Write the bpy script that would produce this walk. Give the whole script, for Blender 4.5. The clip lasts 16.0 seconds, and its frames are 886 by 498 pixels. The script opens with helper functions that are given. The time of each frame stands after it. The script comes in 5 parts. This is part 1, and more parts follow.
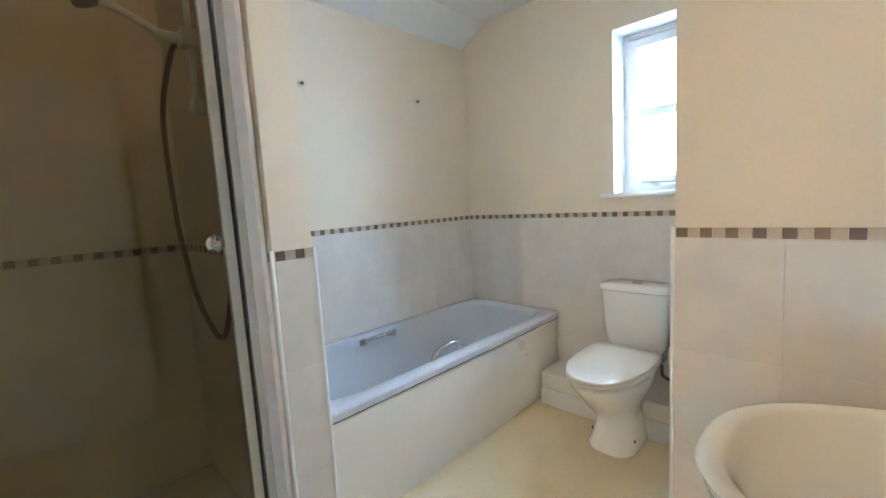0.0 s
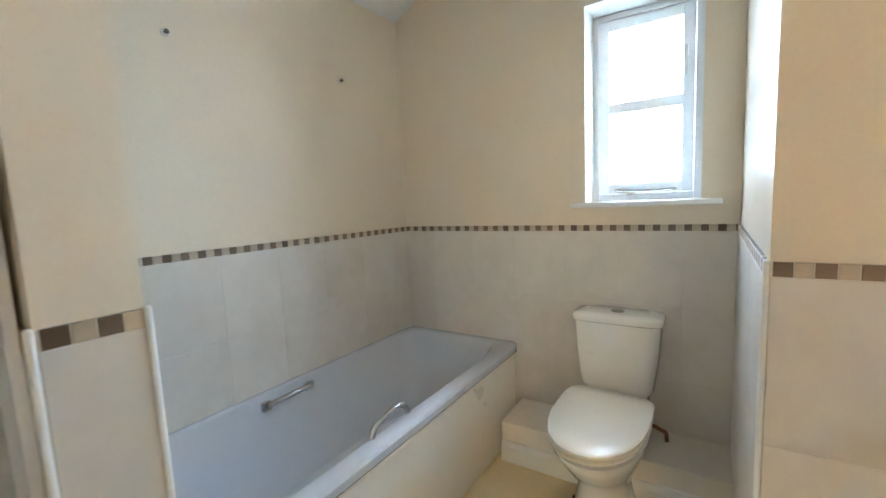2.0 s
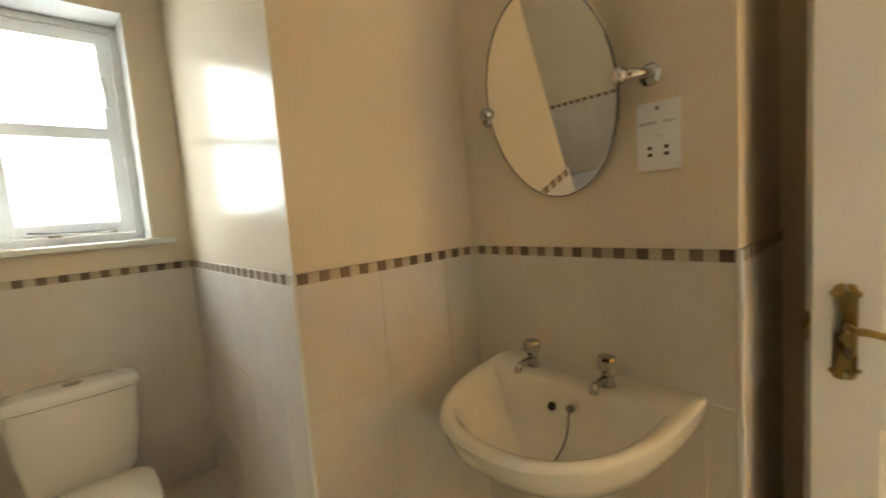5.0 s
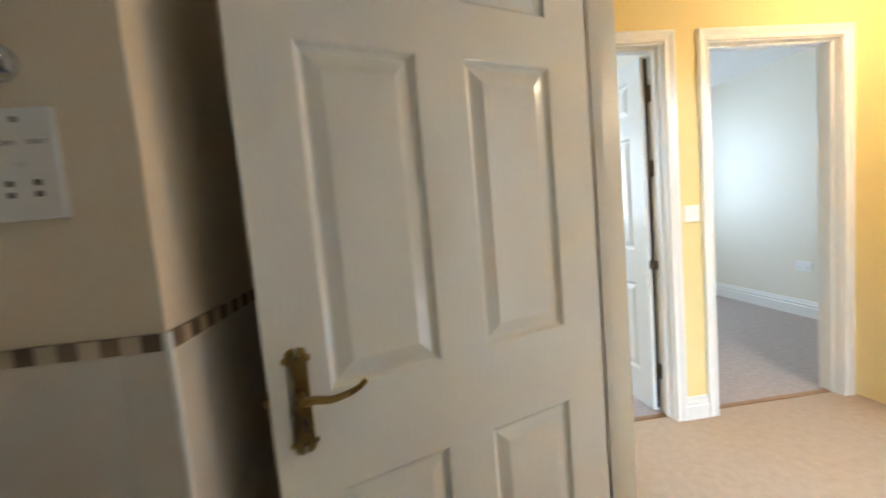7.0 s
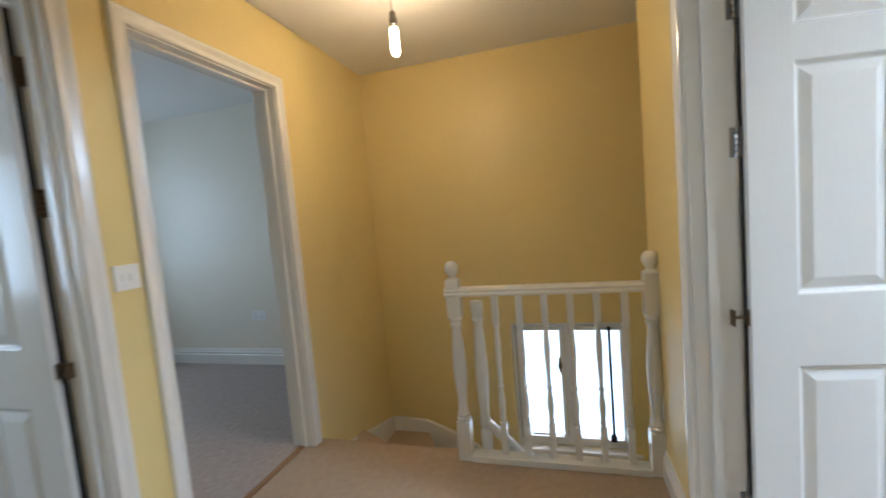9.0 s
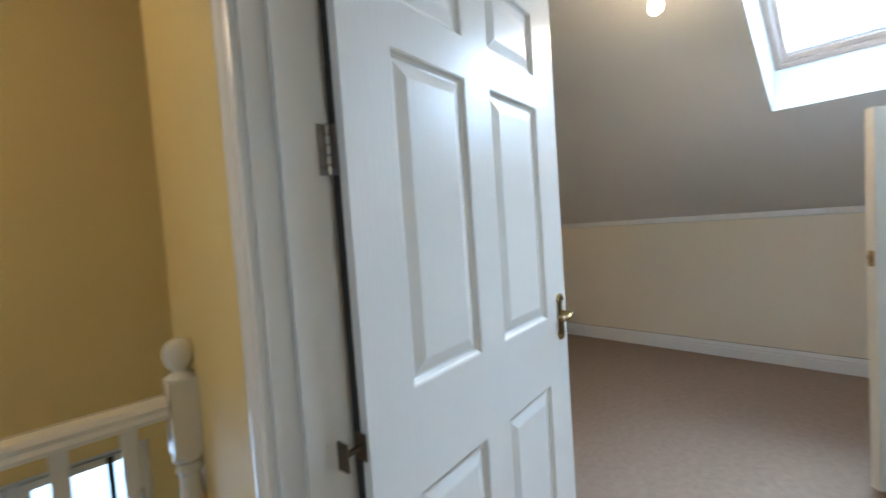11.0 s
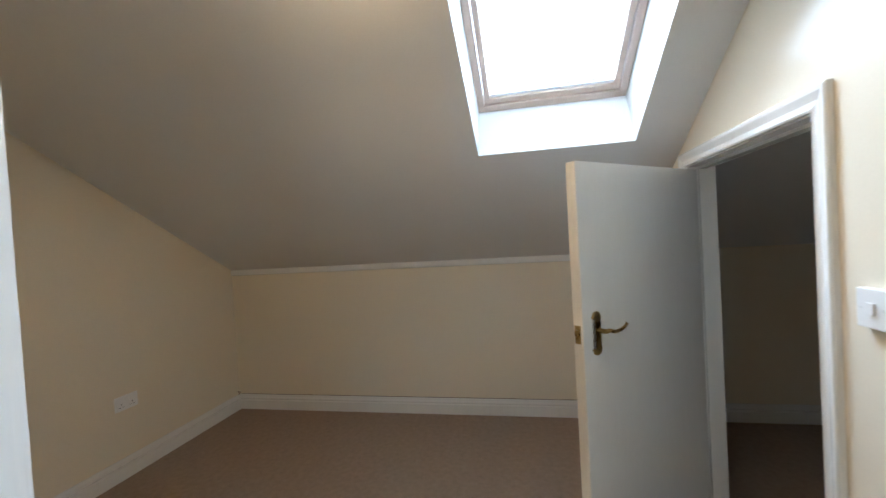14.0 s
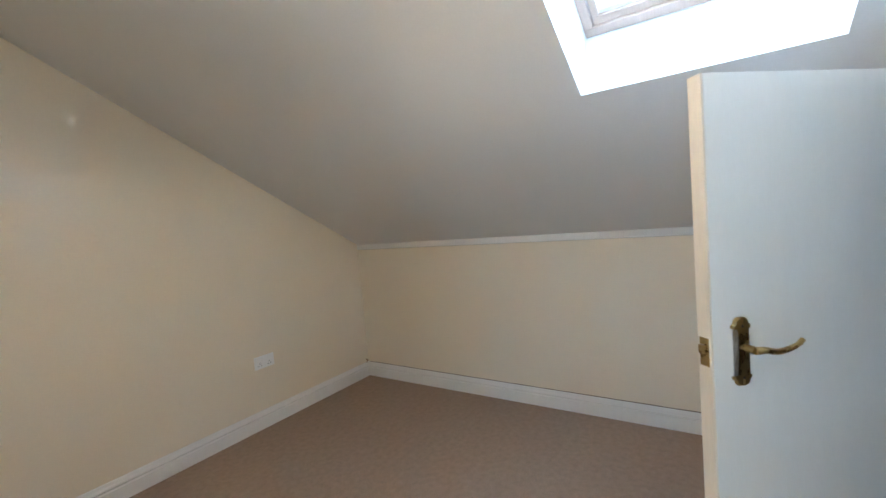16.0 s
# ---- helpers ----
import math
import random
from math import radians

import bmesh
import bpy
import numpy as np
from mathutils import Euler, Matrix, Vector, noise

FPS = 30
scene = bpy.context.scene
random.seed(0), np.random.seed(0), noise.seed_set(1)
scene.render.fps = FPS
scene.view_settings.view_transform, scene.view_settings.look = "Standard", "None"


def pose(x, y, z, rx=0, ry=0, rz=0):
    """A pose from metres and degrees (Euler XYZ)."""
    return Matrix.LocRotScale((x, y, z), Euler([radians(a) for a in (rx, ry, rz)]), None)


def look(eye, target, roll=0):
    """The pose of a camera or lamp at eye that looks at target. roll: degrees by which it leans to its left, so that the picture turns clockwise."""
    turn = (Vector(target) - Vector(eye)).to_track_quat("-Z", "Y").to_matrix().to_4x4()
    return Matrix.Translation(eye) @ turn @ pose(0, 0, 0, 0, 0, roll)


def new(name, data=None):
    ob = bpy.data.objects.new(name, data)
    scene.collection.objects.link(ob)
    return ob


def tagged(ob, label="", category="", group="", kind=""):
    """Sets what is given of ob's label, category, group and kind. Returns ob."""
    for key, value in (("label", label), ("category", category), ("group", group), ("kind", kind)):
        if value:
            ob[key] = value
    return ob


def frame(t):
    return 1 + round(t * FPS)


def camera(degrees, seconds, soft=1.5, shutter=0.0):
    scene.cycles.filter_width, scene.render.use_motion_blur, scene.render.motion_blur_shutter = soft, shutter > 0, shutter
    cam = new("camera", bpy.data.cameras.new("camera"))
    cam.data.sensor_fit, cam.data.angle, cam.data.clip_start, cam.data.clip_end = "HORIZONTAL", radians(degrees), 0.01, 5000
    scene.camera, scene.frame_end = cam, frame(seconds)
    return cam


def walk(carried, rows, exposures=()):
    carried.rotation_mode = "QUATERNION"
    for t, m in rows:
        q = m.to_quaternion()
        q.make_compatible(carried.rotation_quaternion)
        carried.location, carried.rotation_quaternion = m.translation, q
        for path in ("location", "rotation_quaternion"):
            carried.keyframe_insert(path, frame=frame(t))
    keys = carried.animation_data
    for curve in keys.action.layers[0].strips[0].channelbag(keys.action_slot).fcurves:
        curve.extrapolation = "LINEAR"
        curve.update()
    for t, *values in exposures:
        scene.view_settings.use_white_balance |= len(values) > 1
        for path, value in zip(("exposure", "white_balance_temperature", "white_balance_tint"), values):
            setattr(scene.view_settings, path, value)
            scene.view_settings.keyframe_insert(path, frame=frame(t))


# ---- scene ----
cam = camera(93.9, 16.0, shutter=0.35)
PATH = [
    (0, (0.566, 0.452, 1.219), (-0.833, 1.862, 0.993), -3.4),
    (0.5, (0.514, 0.533, 1.215), (-0.865, 1.964, 0.99), -3.1),
    (1, (0.386, 0.642, 1.231), (-0.937, 2.124, 1.004), -2.7),
    (1.5, (0.258, 0.723, 1.239), (-0.973, 2.283, 1.015), -2.6),
    (2, (0.125, 0.794, 1.242), (-0.967, 2.454, 1.019), -2.6),
    (2.5, (-0.019, 0.895, 1.235), (-0.869, 2.692, 1.017), -2.8),
    (3, (-0.158, 0.959, 1.229), (-0.543, 2.91, 1.021), -3.5),
    (3.2, (-0.216, 0.956, 1.229), (-0.375, 2.94, 1.026), -3.8),
    (5.3, (-0.175, 0.756, 1.237), (1.345, 2.042, 1.052), -4.5),
    (5.5, (-0.163, 0.754, 1.237), (1.461, 1.907, 1.048), -4.7),
    (6, (-0.126, 0.732, 1.241), (1.708, 1.505, 1.041), -5.0),
    (6.5, (-0.002, 0.694, 1.241), (1.966, 0.994, 1.052), -5.1),
    (7, (0.188, 0.626, 1.253), (2.168, 0.405, 1.075), -5.0),
    (7.5, (0.377, 0.556, 1.251), (2.212, -0.224, 1.087), -5.1),
    (8, (0.581, 0.457, 1.232), (2.075, -0.865, 1.088), -5.1),
    (8.5, (0.701, 0.301, 1.24), (1.74, -1.401, 1.082), -5.1),
    (9, (0.787, 0.11, 1.245), (1.343, -1.804, 1.087), -4.9),
    (9.2, (0.797, 0.035, 1.258), (1.162, -1.924, 1.09), -5.0),
    (11.3, (0.579, -0.77, 1.238), (-1.033, -1.952, 1.166), -4.3),
    (11.5, (0.532, -0.812, 1.247), (-1.21, -1.792, 1.173), -4.4),
    (12, (0.405, -0.882, 1.257), (-1.531, -1.375, 1.169), -4.4),
    (12.5, (0.248, -0.897, 1.259), (-1.736, -1.126, 1.152), -3.8),
    (13, (0.095, -0.898, 1.292), (-1.897, -1.048, 1.196), -3.2),
    (13.5, (-0.095, -0.875, 1.333), (-2.082, -1.096, 1.27), -3.1),
    (14, (-0.281, -0.853, 1.36), (-2.241, -1.25, 1.315), -3.3),
    (14.5, (-0.418, -0.784, 1.349), (-2.305, -1.447, 1.303), -3.4),
    (15, (-0.544, -0.66, 1.343), (-2.324, -1.57, 1.281), -3.4),
    (15.5, (-0.629, -0.607, 1.33), (-2.306, -1.693, 1.225), -4.0),
    (16, (-0.721, -0.663, 1.335), (-2.388, -1.762, 1.208), -4.7),
]
EXPOSURES = [
    (0.0, 2.1, 5750, 14), (1.0, 2.05, 5850, 14), (1.5, 1.95, 6050, 14), (2.5, 1.6, 6750, 14), (3.2, 1.35, 7500, 14),
    (5.3, 1.35, 9300, 16), (6.0, 1.5, 8500, 15), (6.5, 1.3, 6500, 15), (7.0, 1.0, 6400, 15), (7.5, 0.5, 6400, 14),
    (8.0, 0.2, 6600, 13), (8.5, -0.05, 6100, 14), (9.2, -0.35, 6100, 15), (11.3, -0.7, 5800, 12), (12.0, -1.2, 5900, 13),
    (12.5, -1.35, 6200, 15), (13.5, -1.2, 6500, 16), (14.0, -0.8, 6300, 15), (15.0, -0.3, 5900, 13), (16.0, -0.05, 5600, 13)]
walk(cam, [(t, look(eye, target, roll)) for t, eye, target, roll in PATH], EXPOSURES)

# ---- world, sun, lamps ----
world = bpy.data.worlds.new("world")
scene.world = world
world.use_nodes = True
wn = world.node_tree
sky = wn.nodes.new("ShaderNodeTexSky")
sky.sky_type = "NISHITA"
sky.sun_disc = False
sky.sun_elevation, sky.sun_rotation = radians(38), radians(200)
wn.links.new(sky.outputs[0], wn.nodes["Background"].inputs[0])
wn.nodes["Background"].inputs[1].default_value = 0.12


def lamp(name, kind, m, energy, color, size=0.1, size_y=0.0):
    data = bpy.data.lights.new(name, kind)
    data.energy, data.color = energy, color
    if kind == "AREA":
        data.size = size
        if size_y:
            data.shape, data.size_y = "RECTANGLE", size_y
    elif kind == "SUN":
        data.angle = size
    else:
        data.shadow_soft_size = size
    ob = new(name, data)
    ob.matrix_world = m
    return ob


M_SKYLAMP = look((-3.10, -0.75, 2.95), (-2.01, -0.72, 2.22))
DAY, WARM = (0.57, 0.79, 1.0), (1.0, 0.72, 0.40)
lamp("sun", "SUN", look((0, 0, 10), (2.0, 6.0, 0)), 1.0, (1.0, 0.95, 0.88), radians(12))
lamp("window_light_bath", "AREA", look((-0.15, 3.38, 2.05), (-0.15, 1.6, 0.85)), 150, DAY, 1.9, 1.7)
lamp("window_light_stair", "AREA", look((0.80, -3.35, 0.0), (0.80, 0.0, 0.0)), 40, DAY, 1.6, 1.7)
lamp("window_light_skylight", "AREA", M_SKYLAMP, 690, DAY, 1.35, 2.4)
lamp("window_light_bedroom", "AREA", look((5.3, -2.0, 1.5), (2.0, -2.0, 1.3)), 36, DAY, 1.6, 1.5)
lamp("window_light_box_room", "AREA", look((5.3, 0.4, 1.5), (2.0, 0.4, 1.3)), 72, DAY, 1.6, 1.5)
lamp("landing_lamp", "POINT", pose(1.485, -1.784, 2.065), 15.5, WARM, 0.03)
lamp("attic_lamp", "POINT", pose(-1.274, -1.301, 2.11), 4, WARM, 0.03)
bulb_beam = lamp("attic_lamp_beam", "SPOT", pose(-1.274, -1.301, 2.10), 26, WARM, 0.03)
bulb_beam.data.spot_size, bulb_beam.data.spot_blend = radians(176), 0.35
lamp("bath_downlight", "POINT", pose(-0.15, 0.80, 2.355), 0.8, WARM, 0.03)


# ---- materials ----
def material(name, color, rough=0.5, metal=0.0, vary=0.06, scale=3.0, bump=0.0, grain=60.0, stretch=(1, 1, 1), coat=0.0, per_object=0.0, spec=0.5, second=None, mix_scale=2.0, world_space=False):
    m = bpy.data.materials.new(name)
    m.use_nodes = True
    n, l = m.node_tree.nodes, m.node_tree.links
    b = n["Principled BSDF"]
    b.inputs["Roughness"].default_value, b.inputs["Metallic"].default_value = rough, metal
    b.inputs["Coat Weight"].default_value, b.inputs["Specular IOR Level"].default_value = coat, spec
    tc, mp = n.new("ShaderNodeTexCoord"), n.new("ShaderNodeMapping")
    mp.inputs["Scale"].default_value = stretch
    l.new(n.new("ShaderNodeNewGeometry").outputs["Position"] if world_space else tc.outputs["Object"], mp.inputs["Vector"])
    base = n.new("ShaderNodeRGB")
    base.outputs[0].default_value = (*color, 1)
    colour = base.outputs[0]
    if second:
        n3, ramp = n.new("ShaderNodeTexNoise"), n.new("ShaderNodeValToRGB")
        n3.inputs["Scale"].default_value, n3.inputs["Detail"].default_value = mix_scale, 6
        ramp.color_ramp.elements[0].position, ramp.color_ramp.elements[1].position = 0.38, 0.66
        ramp.color_ramp.elements[0].color, ramp.color_ramp.elements[1].color = (*color, 1), (*second, 1)
        l.new(mp.outputs[0], n3.inputs["Vector"])
        l.new(n3.outputs["Fac"], ramp.inputs[0])
        colour = ramp.outputs[0]
    if vary:
        n1, n2 = n.new("ShaderNodeTexNoise"), n.new("ShaderNodeTexNoise")
        n1.inputs["Scale"].default_value, n1.inputs["Detail"].default_value = scale, 5
        n2.inputs["Scale"].default_value, n2.inputs["Detail"].default_value = grain, 3
        l.new(mp.outputs[0], n1.inputs["Vector"])
        l.new(mp.outputs[0], n2.inputs["Vector"])
        add = n.new("ShaderNodeMath")
        add.operation = "ADD"
        l.new(n1.outputs["Fac"], add.inputs[0])
        l.new(n2.outputs["Fac"], add.inputs[1])
        rng = n.new("ShaderNodeMapRange")
        rng.inputs["From Min"].default_value, rng.inputs["From Max"].default_value = 0.6, 1.4
        rng.inputs["To Min"].default_value, rng.inputs["To Max"].default_value = 1 - vary, 1 + vary
        l.new(add.outputs[0], rng.inputs["Value"])
        value = rng.outputs["Result"]
        if per_object:
            info, r2, mul = n.new("ShaderNodeObjectInfo"), n.new("ShaderNodeMapRange"), n.new("ShaderNodeMath")
            r2.inputs["To Min"].default_value, r2.inputs["To Max"].default_value = 1 - per_object, 1 + per_object
            l.new(info.outputs["Random"], r2.inputs["Value"])
            mul.operation = "MULTIPLY"
            l.new(value, mul.inputs[0])
            l.new(r2.outputs["Result"], mul.inputs[1])
            value = mul.outputs[0]
        hsv = n.new("ShaderNodeHueSaturation")
        l.new(colour, hsv.inputs["Color"])
        l.new(value, hsv.inputs["Value"])
        colour = hsv.outputs["Color"]
        r3 = n.new("ShaderNodeMapRange")
        r3.inputs["To Min"].default_value, r3.inputs["To Max"].default_value = max(rough - 0.06, 0.0), min(rough + 0.06, 1.0)
        l.new(n1.outputs["Fac"], r3.inputs["Value"])
        l.new(r3.outputs["Result"], b.inputs["Roughness"])
    l.new(colour, b.inputs["Base Color"])
    if bump:
        nb, bp = n.new("ShaderNodeTexNoise"), n.new("ShaderNodeBump")
        nb.inputs["Scale"].default_value, nb.inputs["Detail"].default_value = grain, 4
        bp.inputs["Strength"].default_value, bp.inputs["Distance"].default_value = bump, 0.004
        l.new(mp.outputs[0], nb.inputs["Vector"])
        l.new(nb.outputs["Fac"], bp.inputs["Height"])
        l.new(bp.outputs[0], b.inputs["Normal"])
    return m


def grained(m, distance=0.0011):
    """Adds the moulded timber grain of a pressed door skin, running up the leaf."""
    n, l = m.node_tree.nodes, m.node_tree.links
    tc, mp, wave, bp = n.new("ShaderNodeTexCoord"), n.new("ShaderNodeMapping"), n.new("ShaderNodeTexWave"), n.new("ShaderNodeBump")
    mp.inputs["Scale"].default_value = (1.0, 1.0, 0.11)
    wave.bands_direction = "X"
    wave.inputs["Scale"].default_value, wave.inputs["Distortion"].default_value = 22.0, 14.0
    wave.inputs["Detail"].default_value, wave.inputs["Detail Scale"].default_value = 3.0, 1.6
    bp.inputs["Strength"].default_value, bp.inputs["Distance"].default_value = 0.10, distance
    l.new(tc.outputs["Object"], mp.inputs["Vector"])
    l.new(mp.outputs[0], wave.inputs["Vector"])
    l.new(wave.outputs["Fac"], bp.inputs["Height"])
    l.new(bp.outputs[0], n["Principled BSDF"].inputs["Normal"])
    return m


def glass_material(name, rough=0.0, tint=(1, 1, 1)):
    m = bpy.data.materials.new(name)
    m.use_nodes = True
    b = m.node_tree.nodes["Principled BSDF"]
    b.inputs["Base Color"].default_value = (*tint, 1)
    b.inputs["Roughness"].default_value, b.inputs["IOR"].default_value = rough, 1.45
    b.inputs["Transmission Weight"].default_value = 1.0
    return m


def glow(name, color, strength):
    m = bpy.data.materials.new(name)
    m.use_nodes = True
    b = m.node_tree.nodes["Principled BSDF"]
    b.inputs["Base Color"].default_value = (*color, 1)
    b.inputs["Emission Color"].default_value, b.inputs["Emission Strength"].default_value = (*color, 1), strength
    return m


M_CREAM = material("cream_wall_paint", (0.80, 0.715, 0.565), 0.20, vary=0.03, scale=1.5, bump=0.03, grain=140, spec=0.45)
M_BATH = material("bathroom_wall_paint", (0.79, 0.68, 0.53), 0.22, vary=0.03, scale=1.5, bump=0.05, grain=90, spec=0.05)
M_LAND = material("landing_wall_paint", (0.755, 0.61, 0.28), 0.42, vary=0.03, scale=1.5, bump=0.05, grain=140, spec=0.35)
M_BEDROOM = material("bedroom_wall_paint", (0.80, 0.745, 0.64), 0.36, vary=0.03, scale=1.5, bump=0.04, grain=140, spec=0.3)
M_WHITEWALL = material("ceiling_paint", (0.78, 0.77, 0.74), 0.65, vary=0.03, scale=2.0, bump=0.06, grain=120)
M_GLOSS = material("white_gloss_paint", (0.82, 0.81, 0.77), 0.22, vary=0.02, scale=5, bump=0.03, grain=40, stretch=(8, 8, 1), coat=0.3)
M_DOOR = grained(material("white_door_paint", (0.82, 0.81, 0.77), 0.24, vary=0.010, scale=6, coat=0.2))
M_CARPET = material("beige_carpet", (0.36, 0.27, 0.205), 0.95, vary=0.17, scale=30, bump=1.0, grain=170, spec=0.1)
M_LANDCARPET = material("landing_carpet", (0.46, 0.355, 0.26), 0.95, vary=0.12, scale=26, bump=1.0, grain=170, spec=0.1)
M_GREYCARPET = material("bedroom_carpet", (0.44, 0.37, 0.335), 0.95, vary=0.2, scale=30, bump=1.0, grain=150, spec=0.1)
M_VINYL = material("cream_vinyl_floor", (0.72, 0.58, 0.34), 0.34, vary=0.05, scale=4, bump=0.03, grain=50, second=(0.78, 0.66, 0.43), mix_scale=2.5)
M_TILE = material("cream_stone_tile", (0.655, 0.60, 0.53), 0.36, vary=0.03, scale=5, grain=18, world_space=True, per_object=0.03, second=(0.70, 0.65, 0.585), mix_scale=4.5)
M_GROUT = material("tile_grout", (0.66, 0.61, 0.54), 0.6, vary=0.06, scale=20)
M_MOSAIC_D = material("brown_mosaic_stone", (0.17, 0.112, 0.070), 0.4, vary=0.2, scale=40, per_object=0.35)
M_MOSAIC_L = material("beige_mosaic_stone", (0.52, 0.42, 0.30), 0.42, vary=0.12, scale=40, per_object=0.12)
M_CERAMIC = material("white_ceramic", (0.83, 0.81, 0.76), 0.08, vary=0.015, scale=4, coat=0.5)
M_IVORY = material("ivory_ceramic", (0.83, 0.79, 0.68), 0.08, vary=0.015, scale=4, coat=0.5)
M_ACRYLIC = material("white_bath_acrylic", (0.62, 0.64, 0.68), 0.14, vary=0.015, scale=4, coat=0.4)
M_PANEL = material("bath_panel_plastic", (0.80, 0.74, 0.64), 0.3, vary=0.02, scale=4)
M_SEAT = material("white_seat_plastic", (0.84, 0.79, 0.68), 0.18, vary=0.015, scale=6)
M_CHROME = material("chrome", (0.52, 0.52, 0.53), 0.05, 1.0, vary=0.03, scale=20)
M_ALU = material("brushed_aluminium", (0.58, 0.60, 0.61), 0.32, 1.0, vary=0.05, scale=12)
M_BRASS = material("aged_brass", (0.38, 0.26, 0.10), 0.28, 1.0, vary=0.18, scale=25)
M_BRONZE = material("dull_bronze", (0.16, 0.12, 0.08), 0.4, 0.9, vary=0.15, scale=25)
M_STEEL = material("hinge_steel", (0.27, 0.255, 0.235), 0.3, 1.0, vary=0.1, scale=30)
M_WHITE_PLASTIC = material("white_plastic", (0.82, 0.82, 0.80), 0.3, vary=0.01, scale=10)
# dark colour for the shade in the skirting gap
M_GAP_SHADE = material("gap_shade", (0.16, 0.12, 0.08), 0.9, vary=0.2, scale=30)
M_DARK = material("dark_slot", (0.02, 0.02, 0.02), 0.6, vary=0.1, scale=30)
M_SCREW = material("wall_screw", (0.12, 0.10, 0.08), 0.4, 0.8, vary=0.1, scale=60)
M_PROFILE = material("pale_grey_profile", (0.80, 0.79, 0.80), 0.35, vary=0.03, scale=8)
M_RUBBER = material("black_seal", (0.02, 0.02, 0.022), 0.5, vary=0.1, scale=30)
M_UPVC = material("white_upvc", (0.84, 0.85, 0.86), 0.25, vary=0.01, scale=8)
M_PINE = material("varnished_pine", (0.52, 0.39, 0.31), 0.35, vary=0.07, scale=8, grain=20, stretch=(1, 12, 1), coat=0.2)
M_EDGE = material("door_lipping", (0.76, 0.69, 0.57), 0.5, vary=0.06, scale=14, stretch=(6, 6, 0.5))
M_RAD = material("radiator_enamel", (0.82, 0.81, 0.79), 0.24, vary=0.015, scale=6, coat=0.2)
M_STRIP = material("brass_threshold", (0.32, 0.17, 0.07), 0.4, 0.4, vary=0.15, scale=30)
M_HOSE = material("tarnished_hose", (0.20, 0.155, 0.095), 0.4, 0.8, vary=0.15, scale=90)
M_COPPER = material("dark_copper_pipe", (0.20, 0.09, 0.05), 0.4, 0.8, vary=0.2, scale=30)
M_PATTRESS = material("pattress_grey", (0.70, 0.70, 0.68), 0.35, vary=0.02, scale=10)
M_GLASS = glass_material("clear_glass")
M_SHOWERGLASS = glass_material("shower_glass", 0.0, (0.61, 0.56, 0.43))
M_MIRROR = material("mirror_silver", (0.90, 0.91, 0.90), 0.0, 1.0, vary=0)
M_BULB = glow("lit_bulb", (1.0, 0.80, 0.48), 30)


# ---- mesh helpers ----
def box(bm, x0, x1, y0, y1, z0, z1, bevel=0.0):
    r = bmesh.ops.create_cube(bm, size=1.0, matrix=Matrix.Translation(((x0 + x1) / 2, (y0 + y1) / 2, (z0 + z1) / 2)) @ Matrix.Diagonal((x1 - x0, y1 - y0, z1 - z0, 1)))
    if bevel:
        edges = list({e for v in r["verts"] for e in v.link_edges})
        bmesh.ops.bevel(bm, geom=edges, offset=bevel, segments=2, affect="EDGES", profile=0.7)
    return bm


def rings(bm, loops, closed=True, cap0=True, cap1=True):
    """Skins a row of point loops of equal length."""
    vs = [[bm.verts.new(p) for p in loop] for loop in loops]
    n = len(vs[0])
    for a, b in zip(vs, vs[1:]):
        for i in range(n if closed else n - 1):
            j = (i + 1) % n
            bm.faces.new((a[i], a[j], b[j], b[i]))
    if cap0:
        bm.faces.new(vs[0][::-1])
    if cap1:
        bm.faces.new(vs[-1])
    return bm


def lathe(bm, profile, segs=24, m=Matrix()):
    loops = [[m @ Vector((max(r, 1e-4) * math.cos(2 * math.pi * i / segs), max(r, 1e-4) * math.sin(2 * math.pi * i / segs), z)) for i in range(segs)] for r, z in profile]
    return rings(bm, loops)


def tube(bm, points, radius, segs=10):
    pts = [Vector(p) for p in points]
    loops = []
    up = Vector((0, 0, 1))
    for i, p in enumerate(pts):
        d = (pts[min(i + 1, len(pts) - 1)] - pts[max(i - 1, 0)]).normalized()
        side = d.cross(up)
        if side.length < 0.05:
            side = d.cross(Vector((0, 1, 0)))
        side.normalize()
        other = side.cross(d)
        r = radius[i] if isinstance(radius, (list, tuple)) else radius
        loops.append([p + side * r * math.cos(2 * math.pi * k / segs) + other * r * math.sin(2 * math.pi * k / segs) for k in range(segs)])
    return rings(bm, loops)


def smooth_path(points, steps=6):
    """Catmull-Rom through the points."""
    p = [Vector(q) for q in points]
    p = [2 * p[0] - p[1]] + p + [2 * p[-1] - p[-2]]
    out = []
    for i in range(1, len(p) - 2):
        for s in range(steps):
            t = s / steps
            a, b, c, d = p[i - 1], p[i], p[i + 1], p[i + 2]
            out.append(0.5 * (2 * b + (c - a) * t + (2 * a - 5 * b + 4 * c - d) * t * t + (3 * b - a - 3 * c + d) * t ** 3))
    out.append(p[-2])
    return out


def mesh_of(name, bm, mat, smooth=False):
    bmesh.ops.recalc_face_normals(bm, faces=bm.faces)
    me = bpy.data.meshes.new(name)
    bm.to_mesh(me)
    bm.free()
    for mt in (mat if isinstance(mat, (list, tuple)) else [mat]):
        me.materials.append(mt)
    if smooth:
        me.polygons.foreach_set("use_smooth", [True] * len(me.polygons))
        me.set_sharp_from_angle(angle=radians(smooth if smooth > 1 else 35))
    return me


def thing(name, m=None, label="", category="", group="", kind=""):
    ob = new(name)
    ob.empty_display_size = 0.05
    ob.matrix_world = m or Matrix()
    return tagged(ob, label, category, group, kind)


